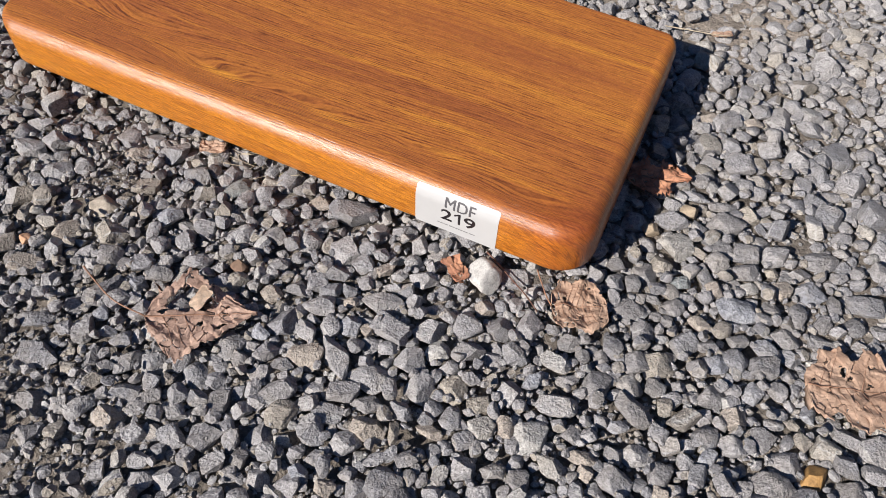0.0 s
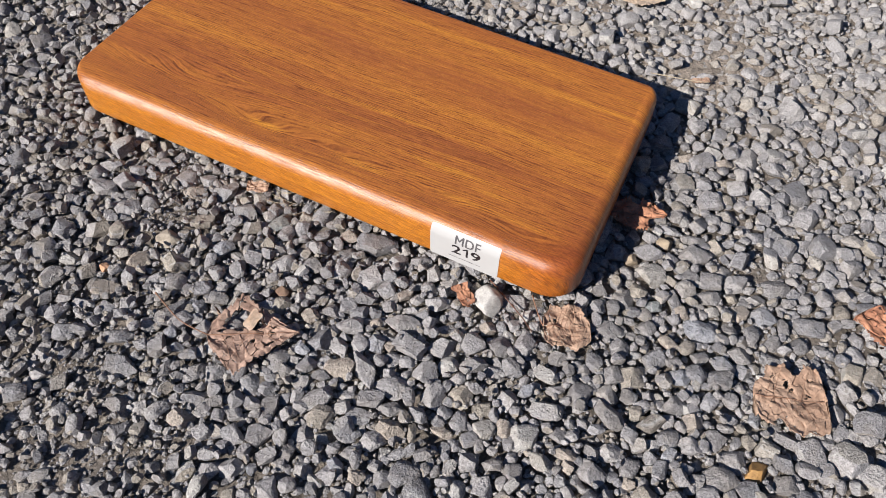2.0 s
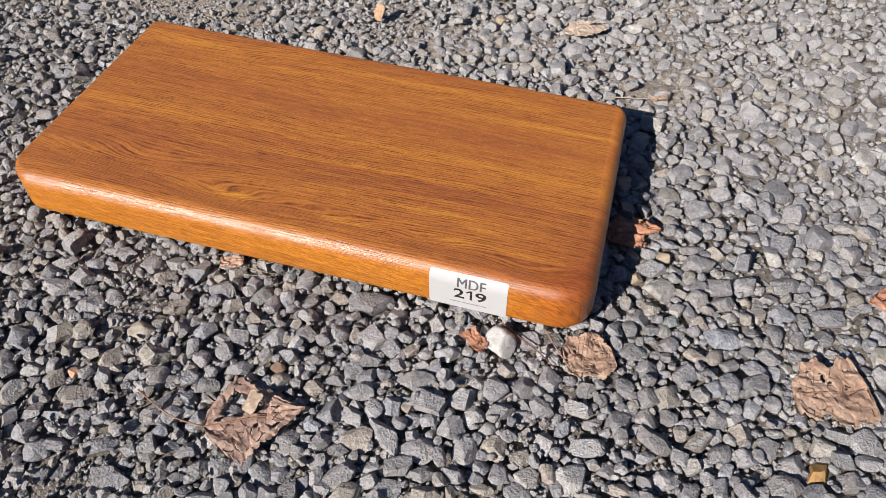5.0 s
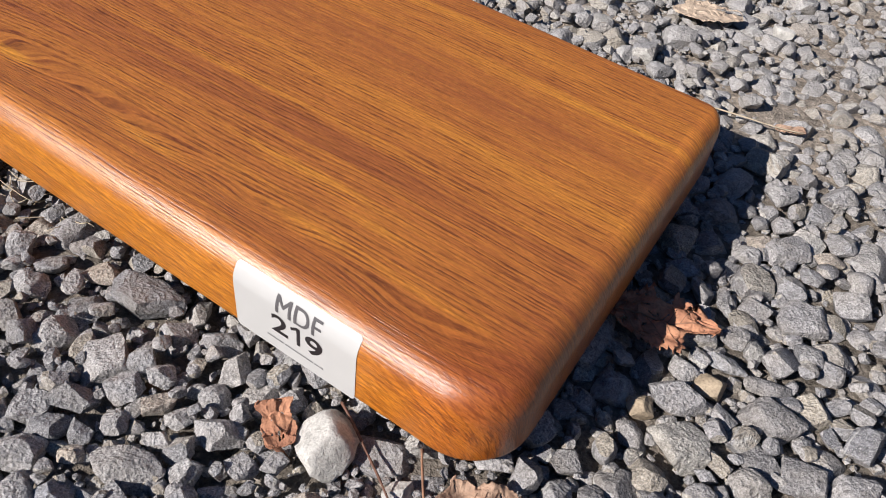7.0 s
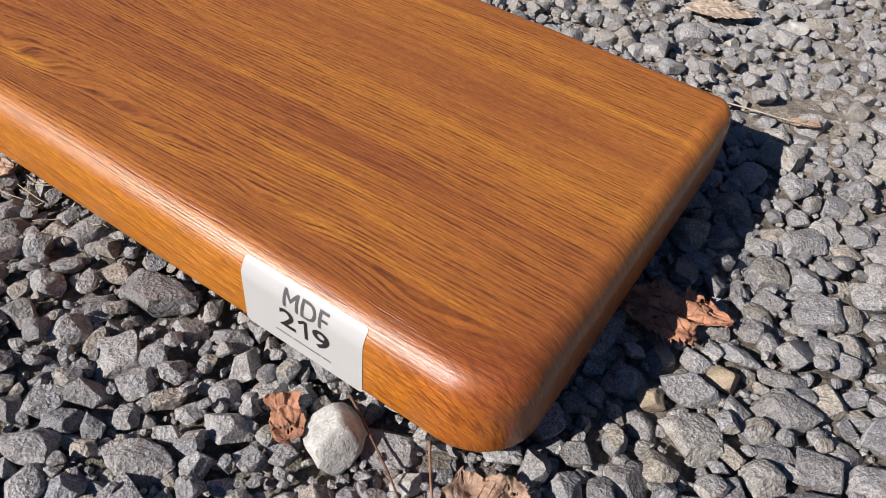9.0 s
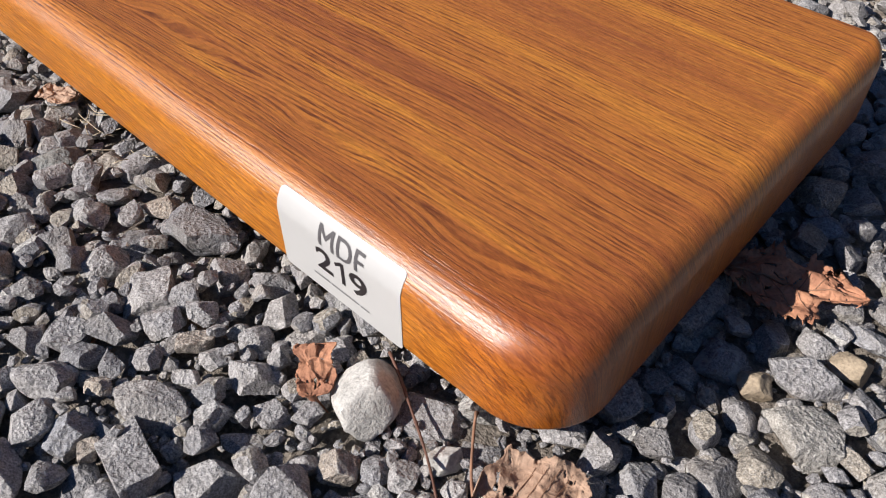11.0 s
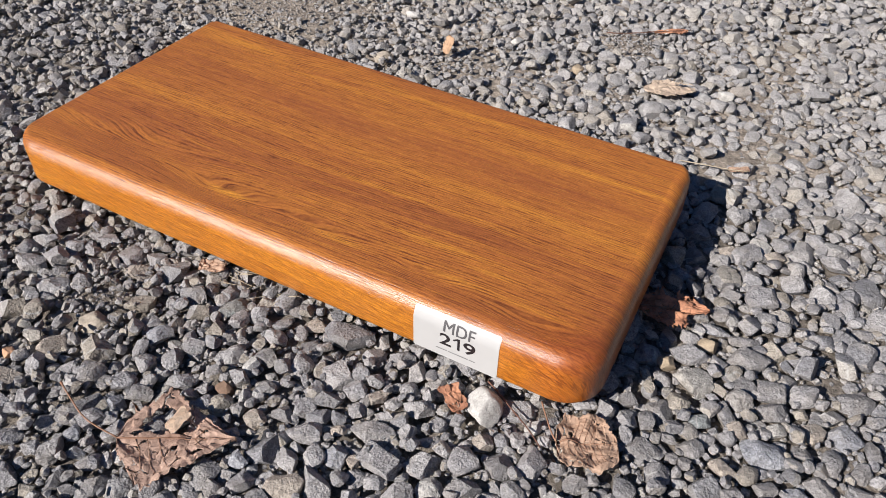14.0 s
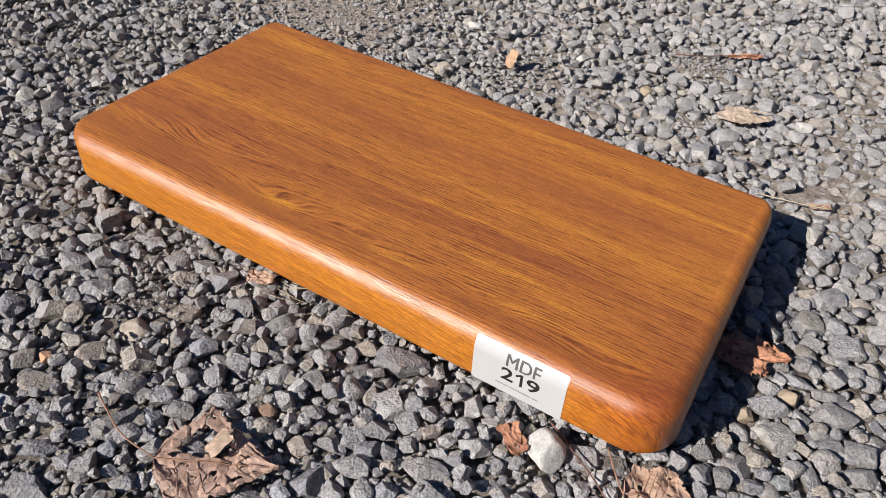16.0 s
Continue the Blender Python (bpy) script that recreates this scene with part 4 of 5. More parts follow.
pebble(-0.0748, -0.1293, 0.0117, 0.0070, 88, STONE)
pebble(-0.0633, -0.1250, 0.0201, 0.0135, 49, STONE_DARK)
pebble(-0.0733, -0.1416, 0.0109, 0.0098, 26, STONE_PALE)
pebble(-0.0553, -0.1346, 0.0179, 0.0132, 79, STONE)
pebble(-0.0465, -0.1233, 0.0097, 0.0099, 26, STONE_PALE)
pebble(-0.0385, -0.1353, 0.0178, 0.0142, 121, STONE_PALE)
pebble(-0.0335, -0.1105, 0.0167, 0.0112, 23, STONE)
pebble(-0.0202, -0.1108, 0.0154, 0.0099, 31, STONE_DARK)
pebble(-0.0143, -0.1222, 0.0192, 0.0143, 13, STONE_TAN)
pebble(-0.0205, -0.1332, 0.0169, 0.0135, 41, STONE_PALE)
pebble(-0.0005, -0.0925, 0.0167, 0.0178, 35, STONE_PALE)
pebble(-0.0010, -0.1193, 0.0136, 0.0057, 117, STONE)
pebble(0.0142, -0.1108, 0.0146, 0.0068, 0, STONE_TAN)
pebble(0.0202, -0.0999, 0.0123, 0.0139, 44, STONE)
pebble(0.0152, -0.0837, 0.0145, 0.0161, 36, STONE)
pebble(0.0106, -0.1285, 0.0110, 0.0083, 40, STONE_DARK)
pebble(-0.0474, -0.1663, 0.0111, 0.0130, 33, STONE)
pebble(-0.0603, -0.1624, 0.0100, 0.0105, 55, STONE_DARK)
pebble(-0.0433, -0.1575, 0.0067, 0.0077, 61, STONE_PALE)
pebble(-0.0379, -0.1480, 0.0089, 0.0067, 35, STONE)
pebble(-0.0311, -0.1567, 0.0119, 0.0087, 166, STONE_BLUE)
pebble(-0.0224, -0.1489, 0.0113, 0.0071, 118, STONE)
pebble(-0.0107, -0.1466, 0.0093, 0.0082, 42, STONE)
pebble(-0.0166, -0.1574, 0.0106, 0.0103, 28, STONE_TAN)
pebble(0.0057, -0.1428, 0.0194, 0.0158, 40, STONE)
pebble(-0.0030, -0.1350, 0.0133, 0.0072, 53, STONE_PALE)
pebble(-0.0324, -0.1629, 0.0129, 0.0119, 60, STONE)
pebble(0.0292, -0.0866, 0.0135, 0.0123, 44, STONE)
pebble(0.0411, -0.0738, 0.0151, 0.0154, 38, STONE_PALE)
pebble(0.0645, -0.0685, 0.0212, 0.0142, 11, STONE)
pebble(0.0495, -0.0629, 0.0145, 0.0078, 69, STONE_BLUE)
pebble(0.0791, -0.0493, 0.0161, 0.0157, 28, STONE_DARK)
pebble(0.0998, -0.0548, 0.0224, 0.0136, 149, STONE_DARK)
pebble(0.0649, -0.0544, 0.0125, 0.0072, 21, STONE_DARK)
pebble(0.1064, -0.0372, 0.0121, 0.0103, 31, STONE_DARK)
pebble(0.1134, -0.0467, 0.0114, 0.0077, 104, STONE)
pebble(0.0364, -0.0988, 0.0151, 0.0126, 43, STONE)
pebble(0.0471, -0.0920, 0.0123, 0.0104, 114, STONE_TAN)
pebble(0.0593, -0.0914, 0.0196, 0.0160, 43, STONE)
pebble(0.0768, -0.0809, 0.0105, 0.0115, 34, STONE_DARK)
pebble(0.0844, -0.0777, 0.0080, 0.0081, 51, STONE)
pebble(0.1079, -0.0765, 0.0158, 0.0125, 12, STONE_PALE)
pebble(0.1148, -0.0615, 0.0106, 0.0122, 18, STONE)
pebble(0.0961, -0.0675, 0.0112, 0.0075, 18, STONE_BLUE)
pebble(0.0361, -0.1193, 0.0124, 0.0122, 31, STONE_PALE)
pebble(0.0495, -0.1152, 0.0128, 0.0089, 28, STONE_DARK)
pebble(0.0624, -0.1144, 0.0124, 0.0127, 43, STONE)
pebble(0.0743, -0.1015, 0.0195, 0.0106, 163, STONE)
pebble(0.0857, -0.0905, 0.0180, 0.0079, 10, STONE_TAN)
pebble(0.0890, -0.0966, 0.0090, 0.0100, 40, STONE_TAN)
pebble(0.1023, -0.0931, 0.0173, 0.0178, 27, STONE)
pebble(0.1216, -0.0812, 0.0122, 0.0117, 23, STONE_DARK)
pebble(0.0877, -0.1063, 0.0082, 0.0088, 37, STONE)
pebble(0.1234, -0.0893, 0.0097, 0.0083, 29, STONE_TAN)
pebble(0.1243, -0.0483, 0.0191, 0.0112, 41, STONE)
pebble(0.1335, -0.0301, 0.0159, 0.0120, 29, STONE_DARK)
pebble(0.1468, -0.0365, 0.0141, 0.0147, 173, STONE_TAN)
pebble(0.1525, -0.0186, 0.0104, 0.0115, 4, STONE_BLUE)
pebble(0.1639, -0.0120, 0.0108, 0.0121, 31, STONE_DARK)
pebble(0.1495, -0.0519, 0.0135, 0.0109, 28, STONE)
pebble(0.1630, -0.0398, 0.0141, 0.0134, 35, STONE_DARK)
pebble(0.1757, -0.0477, 0.0181, 0.0177, 32, STONE)
pebble(0.1721, -0.0629, 0.0205, 0.0167, 37, STONE_DARK)
pebble(0.1799, -0.0334, 0.0100, 0.0105, 176, STONE)
pebble(0.2007, -0.0212, 0.0176, 0.0093, 179, STONE_DARK)
pebble(0.2011, -0.0372, 0.0122, 0.0131, 6, STONE)
pebble(0.1585, -0.0703, 0.0082, 0.0094, 5, STONE_PALE)
pebble(0.1513, -0.0657, 0.0090, 0.0079, 18, STONE_BLUE)
pebble(0.2065, -0.0483, 0.0150, 0.0117, 26, STONE_DARK)
pebble(0.1305, -0.0704, 0.0086, 0.0090, 37, STONE)
pebble(0.1402, -0.0630, 0.0099, 0.0102, 3, STONE_BLUE)
pebble(0.1172, -0.0314, 0.0082, 0.0079, 168, STONE_DARK)
pebble(0.1736, -0.0261, 0.0093, 0.0065, 169, STONE)
pebble(0.1654, -0.0312, 0.0102, 0.0071, 2, STONE_DARK)
pebble(0.1798, -0.0172, 0.0076, 0.0101, 175, STONE_BLUE)
pebble(0.0844, 0.0740, 0.0223, 0.0129, 21, STONE)
pebble(0.0910, 0.0576, 0.0220, 0.0189, 7, STONE)
pebble(0.0767, 0.0522, 0.0154, 0.0089, 148, STONE_DARK)
pebble(0.1144, 0.0864, 0.0223, 0.0134, 3, STONE_DARK)
pebble(0.1094, 0.1000, 0.0179, 0.0087, 13, STONE_DARK)
pebble(0.1304, 0.0707, 0.0158, 0.0151, 14, STONE_DARK)
pebble(0.0927, 0.0998, 0.0175, 0.0076, 1, STONE_BLUE)
pebble(0.0809, 0.0891, 0.0118, 0.0095, 165, STONE)
pebble(0.1000, 0.0776, 0.0118, 0.0097, 129, STONE)
pebble(0.0940, 0.1360, 0.0156, 0.0141, 37, STONE_DARK)
pebble(0.1105, 0.1428, 0.0233, 0.0194, 38, STONE)
pebble(0.0825, 0.1339, 0.0092, 0.0115, 34, STONE_DARK)
pebble(0.0925, 0.1149, 0.0113, 0.0123, 38, STONE_DARK)
pebble(0.0940, 0.1785, 0.0193, 0.0143, 45, STONE)
pebble(0.1112, 0.1817, 0.0131, 0.0071, 26, STONE_TAN)
pebble(0.1072, 0.1658, 0.0089, 0.0118, 48, STONE)
pebble(0.0781, 0.1894, 0.0087, 0.0088, 50, STONE)
pebble(0.0878, 0.1931, 0.0115, 0.0095, 47, STONE)
pebble(0.0819, 0.1778, 0.0119, 0.0108, 61, STONE_TAN)
pebble(0.0807, 0.1652, 0.0137, 0.0085, 172, STONE_PALE)
pebble(0.0589, 0.1854, 0.0214, 0.0156, 27, STONE)
pebble(0.0633, 0.1400, 0.0176, 0.0104, 28, STONE_BLUE)
pebble(0.1169, 0.0675, 0.0158, 0.0100, 161, STONE_DARK)
pebble(-0.0877, -0.0083, 0.0320, 0.0160, 10, STONE)
pebble(-0.1589, -0.0214, 0.0190, 0.0130, 70, STONE_SLATE)
pebble(-0.2309, -0.0252, 0.0190, 0.0140, 25, STONE_TAN)
pebble(-0.2661, -0.0132, 0.0160, 0.0120, 15, STONE)
pebble(-0.2100, -0.0159, 0.0210, 0.0140, 40, STONE)
pebble(-0.1860, -0.0252, 0.0190, 0.0150, 20, STONE)
pebble(-0.2650, -0.0594, 0.0230, 0.0160, 20, STONE_PALE)
pebble(-0.2934, -0.0527, 0.0250, 0.0170, 165, STONE)
pebble(-0.2280, -0.0937, 0.0180, 0.0150, 35, STONE_TAN)
pebble(-0.2025, -0.0833, 0.0210, 0.0170, 30, STONE)
pebble(-0.1369, -0.0495, 0.0200, 0.0150, 25, STONE)
pebble(-0.1230, -0.0281, 0.0130, 0.0120, 40, STONE_PALE)
pebble(-0.1189, -0.0421, 0.0150, 0.0120, 30, STONE_DARK)
pebble(-0.2413, -0.0675, 0.0140, 0.0110, 60, STONE)
pebble(-0.2071, -0.0445, 0.0140, 0.0110, 30, STONE)
pebble(-0.1094, -0.0088, 0.0140, 0.0110, 20, STONE_TAN)
pebble(-0.1806, -0.0579, 0.0150, 0.0110, 50, STONE_BLUE)
pebble(-0.1572, -0.0553, 0.0150, 0.0120, 150, STONE_PALE)
# a few stones that carry the board
for x, y in ((-0.33, 0.03), (-0.31, 0.17), (-0.12, 0.10), (0.02, 0.04), (0.02, 0.17)):
    bed.add(x, y, 0.010)
    loose.append((x, y, 0.0088 - 0.008, 0.012, 2, PROTOS[2][0], np.eye(3), 1.0))
lay((0.0088, 0.0122), 1700, 0.90, 2, 0.0050, 0.0020, 0.10, 0.55)
lay((0.0060, 0.0088), 14000, 0.86, 2, 0.0036, 0.0022, 0.08, 0.65)
lay((0.0040, 0.0060), 60000, 0.80, 1, 0.0020, 0.0024, 0.05, 0.75)
lay((0.0022, 0.0040), 90000, 0.74, 1, 0.0002, 0.0022, 0.0, 0.9)
lay((0.0011, 0.0022), 160000, 0.70, 0, -0.0022, 0.0018, -0.04, 0.9)

# crumbs on the bare spots
for spot_x, spot_y, spot_r in BARE:
    for _ in range(int(420000 * spot_r ** 2)):
        x, y = spot_x + rng.normal(0, 0.62 * spot_r), spot_y + rng.normal(0, 0.62 * spot_r)
        size = 0.0006 + 0.0019 * rng.random() ** 2
        if not bed.free(x, y, size, 0.8) or (X0 < x < X1 and Y0 < y < Y1):
            continue
        bed.add(x, y, size)
        proto = PROTOS[0][kind_at(x, y, 40)]
        loose.append((x, y, ground_height(x, y) + 0.35 * size, size, 0, proto, turned(rng, 0.3), 1.0))

# ground sheet, fine under the gravel and reaching the horizon
axis = sorted(set([round(-0.95 + 0.0125 * k, 4) for k in range(153)] + [-300.0, -60.0, -12.0, -4.0, -2.0, -1.3, 1.3, 2.0, 4.0, 12.0, 60.0, 300.0]))
gv = [(x, y + 0.2, ground_height(x, y + 0.2) if max(abs(x), abs(y)) < 0.96 else -0.0105) for y in axis for x in axis]
n_axis = len(axis)
gf = []
for j in range(n_axis - 1):
    for i in range(n_axis - 1):
        a = j * n_axis + i
        gf += [(a, a + 1, a + n_axis + 1), (a, a + n_axis + 1, a + n_axis)]
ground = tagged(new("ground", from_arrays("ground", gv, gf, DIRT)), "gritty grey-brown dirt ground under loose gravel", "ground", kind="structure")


# ---- leaves ----
def dry_leaf(label, material, base, tip, width, seed, shape=0.8, tooth=0.05, holes=(), ragged=0.30, crumple=0.003, lift=0.006, stalk=None, peak=0.35, crack=0.16, name="dry_leaf", scrap=False, blunt=False, tilt=0.0, sway=0.004, stalk_z=0.0045):
    """A dead leaf from the foot of its blade to its tip: a crumpled, toothed blade with holes, a midrib and, where it has one, a stalk."""
    own = random.Random(seed)
    base, tip = Vector((*base, 0)), Vector((*tip, 0))
    along, length = (tip - base).normalized(), (tip - base).length
    side = Vector((0, 0, 1)).cross(along)
    offset = Vector((own.uniform(0, 50), own.uniform(0, 50), 0))
    nu, nw = 110, 84

    def half(q):
        if scrap or blunt:
            body = (1 - abs(2 * q - 1) ** 5) ** 0.2
            return max(width / 2 * body * (1 + (0.28 if blunt else 0.55 if ragged > 0 else 0.12) * noise.noise(offset + Vector((q * 2.6, 3.1, 0)))), 0.00015)
        body = (q / peak) ** 0.62 if q < peak else max(1 - ((q - peak) / (1 - peak)) ** (1.05 + shape), 0.0) ** (1.15 - 0.25 * shape)
        return max(width / 2 * min(body, 1.0) * (1 + 0.22 * noise.noise(offset + Vector((q * 3.3, 3.1, 0)))), 0.00015)

    def place(q, w):
        teeth = tooth * (2 * ((q * 17.0 + 0.3 * noise.noise(offset + Vector((q * 4, w, 0)))) % 1.0) - 1) + 0.10 * noise.noise(offset + Vector((q * 14, w * 0.4, 4)))
        p = base + along * (q * length) + side * (w * half(q) * (1 + teeth * abs(w) ** 7 + 0.10 * noise.noise(offset + Vector((q * 5, w * 2, 6)))))
        n1 = noise.noise(offset + Vector((q * 4.2, w * 2.6, 1.0)))
        n2 = noise.noise(offset + Vector((q * 11.0, w * 7.0, 2.0)))
        n3 = abs(noise.noise(offset + Vector((q * 9.0 + 2.0 * abs(w), w * 3.0, 5.0))))
        seat = noise.voronoi(Vector((p.x, p.y, 0)) * 165 + offset)[1][0]
        turn = noise.cell_vector(seat * 3.1) - Vector((0.5, 0.5, 0.5))
        out = Vector((p.x, p.y, 0)) - (seat - offset) / 165
        flake = 0.55 * (turn.x * out.x + turn.y * out.y) / crumple * 0.75 + 0.30 * turn.z
        p.z = lift + crumple * (1.1 * n1 + 0.16 * n2 + 0.15 * n3 + flake) + 0.10 * half(q) * w * w + tilt * q * length
        return p

    bm = bmesh.new()
    grid = {(i, j): bm.verts.new(place(i / nu, 2 * j / nw - 1)) for i in range(nu + 1) for j in range(nw + 1)}
    for i in range(nu):
        for j in range(nw):
            q, w = (i + 0.5) / nu, 2 * (j + 0.5) / nw - 1
            tear = noise.noise(offset + Vector((q * 7.0, w * 5.0, 8.0))) + 0.5 * noise.noise(offset + Vector((q * 19.0, w * 14.0, 8.0)))
            gone = tear > 1.0 - ragged
            spot = place(q, w)
            near, second = noise.voronoi(Vector((spot.x, spot.y, 0)) * 165 + offset)[0][:2]
            gone |= second - near < 0.055 and noise.noise(offset + Vector((q * 8.0, w * 5.0, 15.0))) > crack
            for hq, hw, rq, rw in holes:
                wob = 1 + 0.5 * noise.noise(offset + Vector((q * 13, w * 9, 12)))
                gone |= ((q - hq) / rq) ** 2 + ((w - hw) / rw) ** 2 < wob
            if not gone:
                bm.faces.new((grid[i, j], grid[i + 1, j], grid[i + 1, j + 1], grid[i, j + 1]))
    bmesh.ops.delete(bm, geom=[v for v in bm.verts if not v.link_faces], context="VERTS")
    bmesh.ops.solidify(bm, geom=bm.faces[:], thickness=0.00028)
    back_to = Matrix.Translation((-base.x, -base.y, 0))
    bm.transform(back_to)
    leaf = new(name, from_bmesh(name, bm, material, True) if scrap else None)
    leaf.location = (base.x, base.y, 0)
    if scrap:
        return tagged(leaf, label, "leaf")
    part("blade", from_bmesh("blade", bm, material, True), leaf)
    spine = [place(k / 20, 0.0) + Vector((0, 0, 0.00035)) for k in range(21)]
    rib = tube(spine, [0.00042 - 0.0003 * k / 20 for k in range(21)], 6)
    rib.transform(back_to)
    part("midrib", from_bmesh("midrib", rib, STALK, True), leaf)
    for k in range(3, 15, 2):
        for s in (-1, 1):
            q = k / 20
            vein = [place(min(q + 0.16 * f / 6, 1), s * 0.82 * f / 6) + Vector((0, 0, 0.00025)) for f in range(7)]
            keep = [v for n, v in enumerate(vein) if not any(((min(q + 0.16 * n / 6, 1) - a) / c) ** 2 + ((s * 0.82 * n / 6 - b) / d) ** 2 < 1.5 for a, b, c, d in holes)]
            if len(keep) == 7:
                bm = tube(vein, [0.00018 - 0.000014 * f for f in range(7)], 5)
                bm.transform(back_to)
                part("vein", from_bmesh("vein", bm, STALK, True), leaf)
    if stalk:
        pts = bent((*stalk, stalk_z), (base.x, base.y, spine[0].z), sway, own, 14)
        bm = tube(pts, [0.00070] + [0.00042] * 13 + [0.00042], 7)
        bm.transform(back_to)
        part("petiole", from_bmesh("petiole", bm, STALK, True), leaf)
    return tagged(leaf, label, "leaf")


brown_leaf = dry_leaf("crumbling dry brown leaf with holes and a long stalk", LEAF, (-0.1463, -0.1215), (-0.0960, -0.0935), 0.057, 3, 0.05, 0.06,
         ((0.38, 0.40, 0.22, 0.31), (0.15, 0.16, 0.05, 0.06), (0.50, -0.25, 0.03, 0.06), (0.70, -0.62, 0.05, 0.10)), 0.22, 0.0018, 0.0045, (-0.1916, -0.1130), 0.34, stalk_z=0.0115)
leaf_flap, flap_rng = bmesh.new(), random.Random(4)
flap_rim = []
for k in range(22):
    a = math.tau * k / 22
    r = 0.0050 * (1.25 - 0.25 * math.cos(4 * a + 0.6)) * flap_rng.uniform(0.90, 1.08)
    x, y = r * 0.85 * math.cos(a), r * 1.15 * math.sin(a)
    flap_rim.append(leaf_flap.verts.new((0.0212 + x, 0.0205 + y, 0.0094 + 0.16 * y + 0.05 * x + 0.0008 * math.sin(300 * x))))
flap_mid = leaf_flap.verts.new((0.0205, 0.0210, 0.0100))
for k in range(22):
    leaf_flap.faces.new((flap_mid, flap_rim[k], flap_rim[(k + 1) % 22]))
bmesh.ops.solidify(leaf_flap, geom=leaf_flap.faces[:], thickness=0.00028)
bmesh.ops.recalc_face_normals(leaf_flap, faces=leaf_flap.faces[:])
part("flap", from_bmesh("flap", leaf_flap, LEAF_PALE), brown_leaf, "paler torn flap")
dry_leaf("dry crumpled brown leaf by the board's corner", LEAF_TAN, (0.0415, -0.0175), (0.0690, -0.0052), 0.031, 9, 1.6, 0.015,
         ((1.0, 0.85, 0.16, 0.30), (0.0, 1.0, 0.14, 0.30), (0.25, 0.35, 0.04, 0.10)), 0.33, 0.0022, 0.0044, (0.0262, 0.0012), 0.42, sway=0.0008, blunt=True, crack=0.42)
dry_leaf("large dry tan leaf flat on gravel", LEAF_TAN, (0.1750, -0.0042), (0.2155, 0.0110), 0.045, 21, 1.9, 0.015,
         ((0.0, 1.0, 0.20, 0.45), (0.30, -1.0, 0.10, 0.30), (0.62, 1.0, 0.12, 0.30), (0.48, 0.42, 0.03, 0.10)), 0.33, 0.0024, 0.0050, None, 0.40, blunt=True, crack=0.40)
dry_leaf("curled reddish dry leaf lying half in shadow", LEAF_RED, (0.0460, 0.0920), (0.0860, 0.1090), 0.030, 33, 1.0, 0.10,
         ((0.52, 0.95, 0.10, 0.35), (0.80, -0.9, 0.14, 0.5)), 0.34, 0.0026, 0.0050, None, 0.42)
dry_leaf("torn piece of reddish brown leaf between stones", LEAF_RED, (-0.0212, -0.0138), (-0.0080, -0.0250), 0.0118, 41, 1.7, 0.02,
         (), 0.24, 0.0006, 0.0054, scrap=True)
dry_leaf("faded pale tan leaf on fine gravel", LEAF_FADED, (-0.0255, 0.3390), (0.0120, 0.3600), 0.027, 57, 1.0, 0.02,
         ((1.0, -0.9, 0.45, 0.5), (0.95, 0.35, 0.30, 0.14), (0.9, 0.9, 0.35, 0.35), (0.0, 0.9, 0.2, 0.3), (0.0, -0.9, 0.2, 0.3)), 0.22, 0.0008, 0.0062, scrap=True, crack=0.6)
dry_leaf("small upright orange leaf scrap", LEAF_ORANGE, (-0.1995, 0.3125), (-0.1965, 0.3185), 0.0105, 64, 1.4, 0.02, (), -0.6, 0.0005, 0.0040, scrap=True, tilt=2.1, crack=2.0)
dry_leaf("small rust brown leaf scrap on gravel", LEAF_RED, (-0.0490, 0.4480), (-0.0230, 0.4660), 0.0065, 71, 1.2, 0.05, (), 0.30, 0.0010, 0.0055, scrap=True)
dry_leaf("rust brown leaf scrap with straw on gravel", LEAF_RED, (0.2275, 0.0905), (0.2500, 0.0740), 0.0240, 75, 1.2, 0.05, (), 0.34, 0.0016, 0.0055, scrap=True)


dry_leaf("tan leaf scrap caught under the board's edge", LEAF_TAN, (-0.1960, -0.0070), (-0.1815, -0.0010), 0.0105, 83, 1.2, 0.05, (), 0.25, 0.0012, 0.0052, scrap=True, crack=0.5)
dry_leaf("small tan leaf scrap near the board's corner", LEAF_TAN, (0.0625, 0.2610), (0.0760, 0.2680), 0.0060, 87, 1.2, 0.05, (), 0.30, 0.0008, 0.0040, scrap=True, crack=0.6)


# ---- twigs and straw ----
def twig(label, a, b, radius, sway, material, seed):
    own = random.Random(seed)
    pts = bent(a, b, sway, own, 16)
    bm = tube(pts, [radius * (1.0 + 0.18 * own.uniform(-1, 1)) * (1 - 0.35 * k / 16) for k in range(17)], 8)
    return tagged(new("twig", from_bmesh("twig", bm, material, True)), label, "twig")


twig("thin dark reddish twig beside the white stone", (-0.0035, -0.0020, 0.0060), (0.0360, -0.0240, 0.0030), 0.00052, -0.0012, TWIG, 1)
twig("thin dry stem lying near the board", (0.0290, 0.2530, 0.0050), (0.0760, 0.2640, 0.0050), 0.00045, 0.0012, STRAW, 2)
twig("dry brown twig on far gravel", (-0.0880, 0.4230, 0.0060), (-0.0200, 0.4700, 0.0060), 0.00055, 0.0030, TWIG, 3)


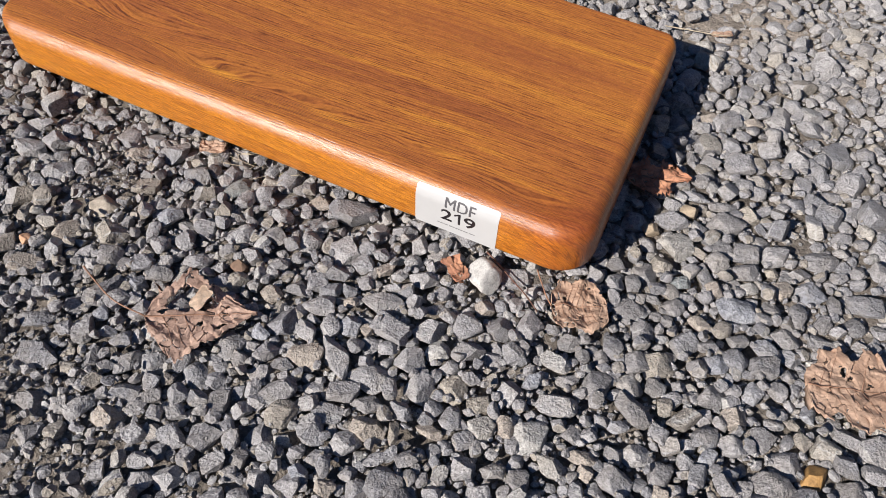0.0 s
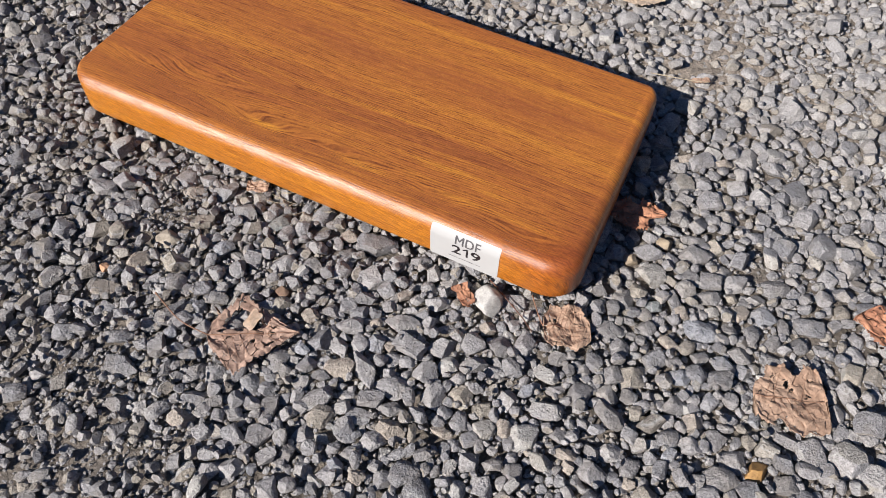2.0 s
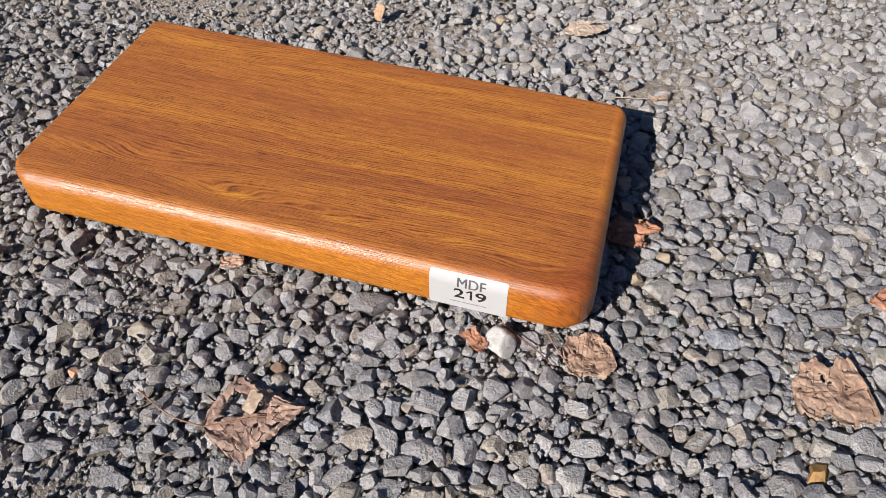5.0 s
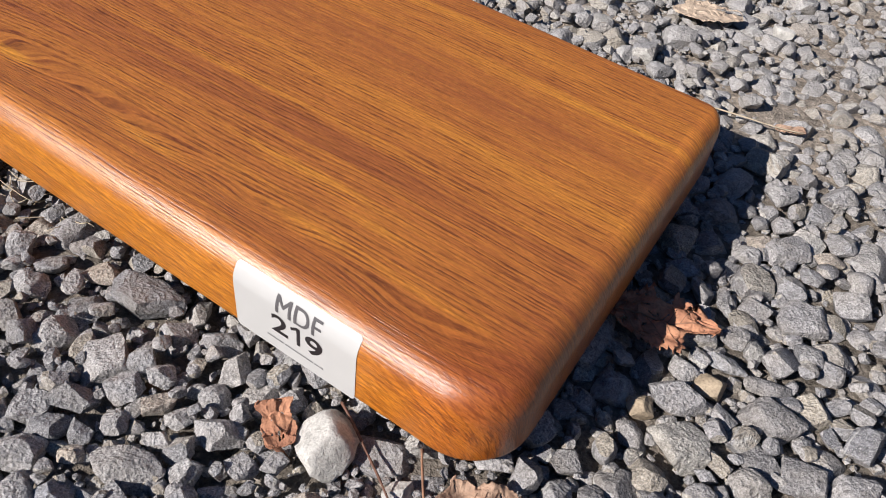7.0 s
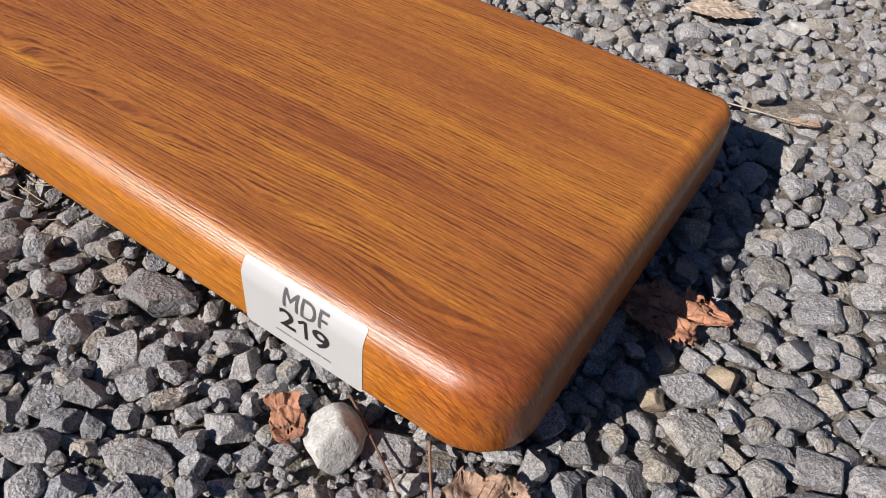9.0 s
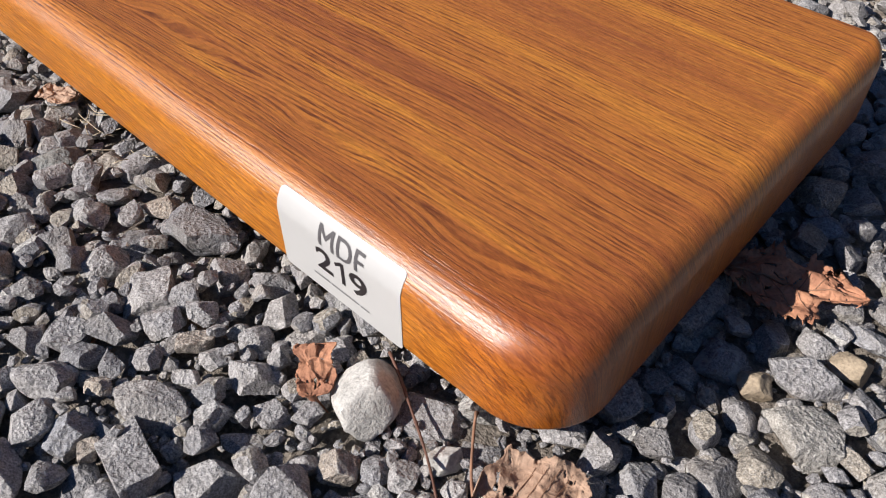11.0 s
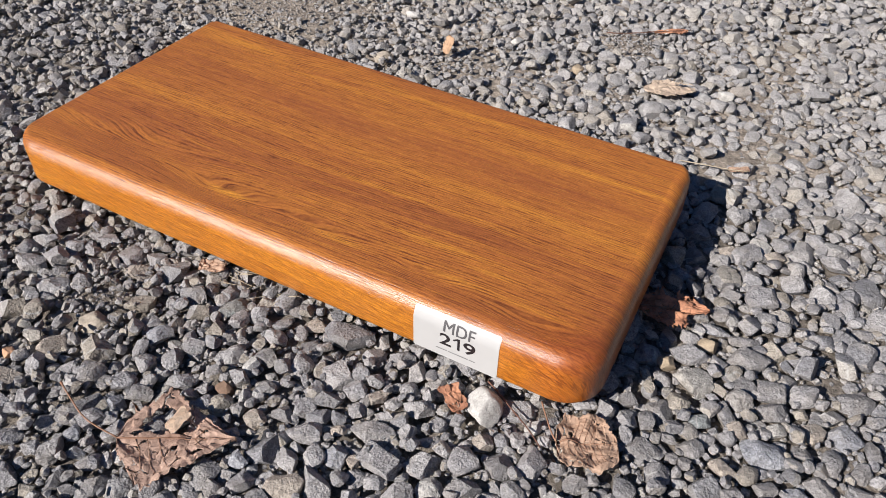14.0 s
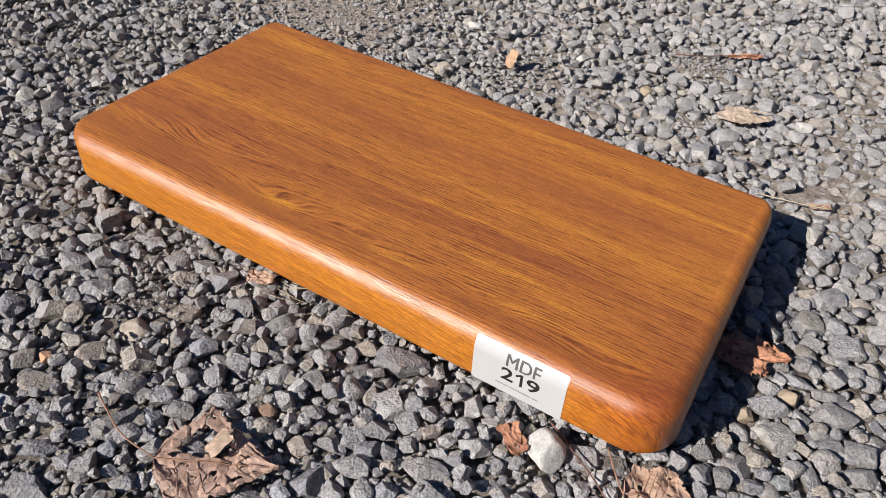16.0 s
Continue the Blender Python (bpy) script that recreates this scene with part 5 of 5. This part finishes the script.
def straw_tuft():
    own = random.Random(5)
    bm = bmesh.new()
    for k in range(20):
        x, y = own.uniform(-0.200, -0.142), own.uniform(-0.006, 0.004)
        a, length = own.gauss(0.15, 0.9), own.uniform(0.008, 0.026)
        end = (x + length * math.cos(a), y + length * math.sin(a) * 0.5, own.uniform(0.0005, 0.0060))
        piece = tube(bent((x, y, own.uniform(-0.003, 0.003)), end, own.uniform(-0.004, 0.004), own, 6), [0.00022] * 7, 4)
        me = bpy.data.meshes.new("straw")
        piece.to_mesh(me)
        piece.free()
        bm.from_mesh(me)
        bpy.data.meshes.remove(me)
    return tagged(new("dry_grass", from_bmesh("dry_grass", bm, STRAW, True)), "tangle of dry straw under the board's edge", "dry grass", kind="stuff")


straw_tuft()

# ---- stones of the gravel, laid in place ----
loose.sort(key=lambda s: (s[3] < 0.0068) + math.hypot(s[0] - 0.0, s[1] + 0.05))
for m, me in pebbles:
    ob = new("stone", me)
    ob.parent = ground
    ob.matrix_basis = m
verts, faces, at, placed = [], [], 0, len(pebbles)
for x, y, z, size, level, proto, turn, squash in loose:
    if level == 2 and placed < 300:
        ob = new("stone", fine_mesh(placed % len(FINE), STONE))
        ob.parent = ground
        ob.matrix_basis = Matrix.Translation((x, y, z)) @ Matrix.Diagonal((size, size, size * squash, 1)) @ Matrix(turn).to_4x4()
        placed += 1
        continue
    verts.append(proto[0] @ turn.T * (size, size, size * squash) + (x, y, z))
    faces.append(proto[1] + at)
    at += len(proto[0])
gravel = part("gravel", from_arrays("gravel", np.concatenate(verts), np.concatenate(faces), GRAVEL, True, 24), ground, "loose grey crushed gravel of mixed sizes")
gravel["kind"] = "stuff"


# ---- added dark screens, out of view, keeping low sky off the board's edges ----
SCREEN = plain("dark_screen", (0.075, 0.060, 0.048), 0.85, 0.2, 0.3, 6.0)


def yard_fence(name, x, y, wide, deep, tall=5.0):
    bm = bmesh.new()
    bmesh.ops.create_cube(bm, size=1.0, matrix=Matrix.Translation((x, y, tall / 2 - 0.05)) @ Matrix.Diagonal((wide, deep, tall, 1)))
    tagged(new(name, from_bmesh(name, bm, SCREEN)), "added plain dark screen, out of view, that cuts off low sky", "wall", kind="structure")


yard_fence("screen_north", 0.0, 14.0, 28.6, 0.3, 9.0)
yard_fence("screen_south", 0.0, -14.0, 28.6, 0.3)
yard_fence("screen_east", 14.15, 0.0, 0.3, 27.7, 8.0)
yard_fence("screen_west", -14.15, 0.0, 0.3, 27.7)
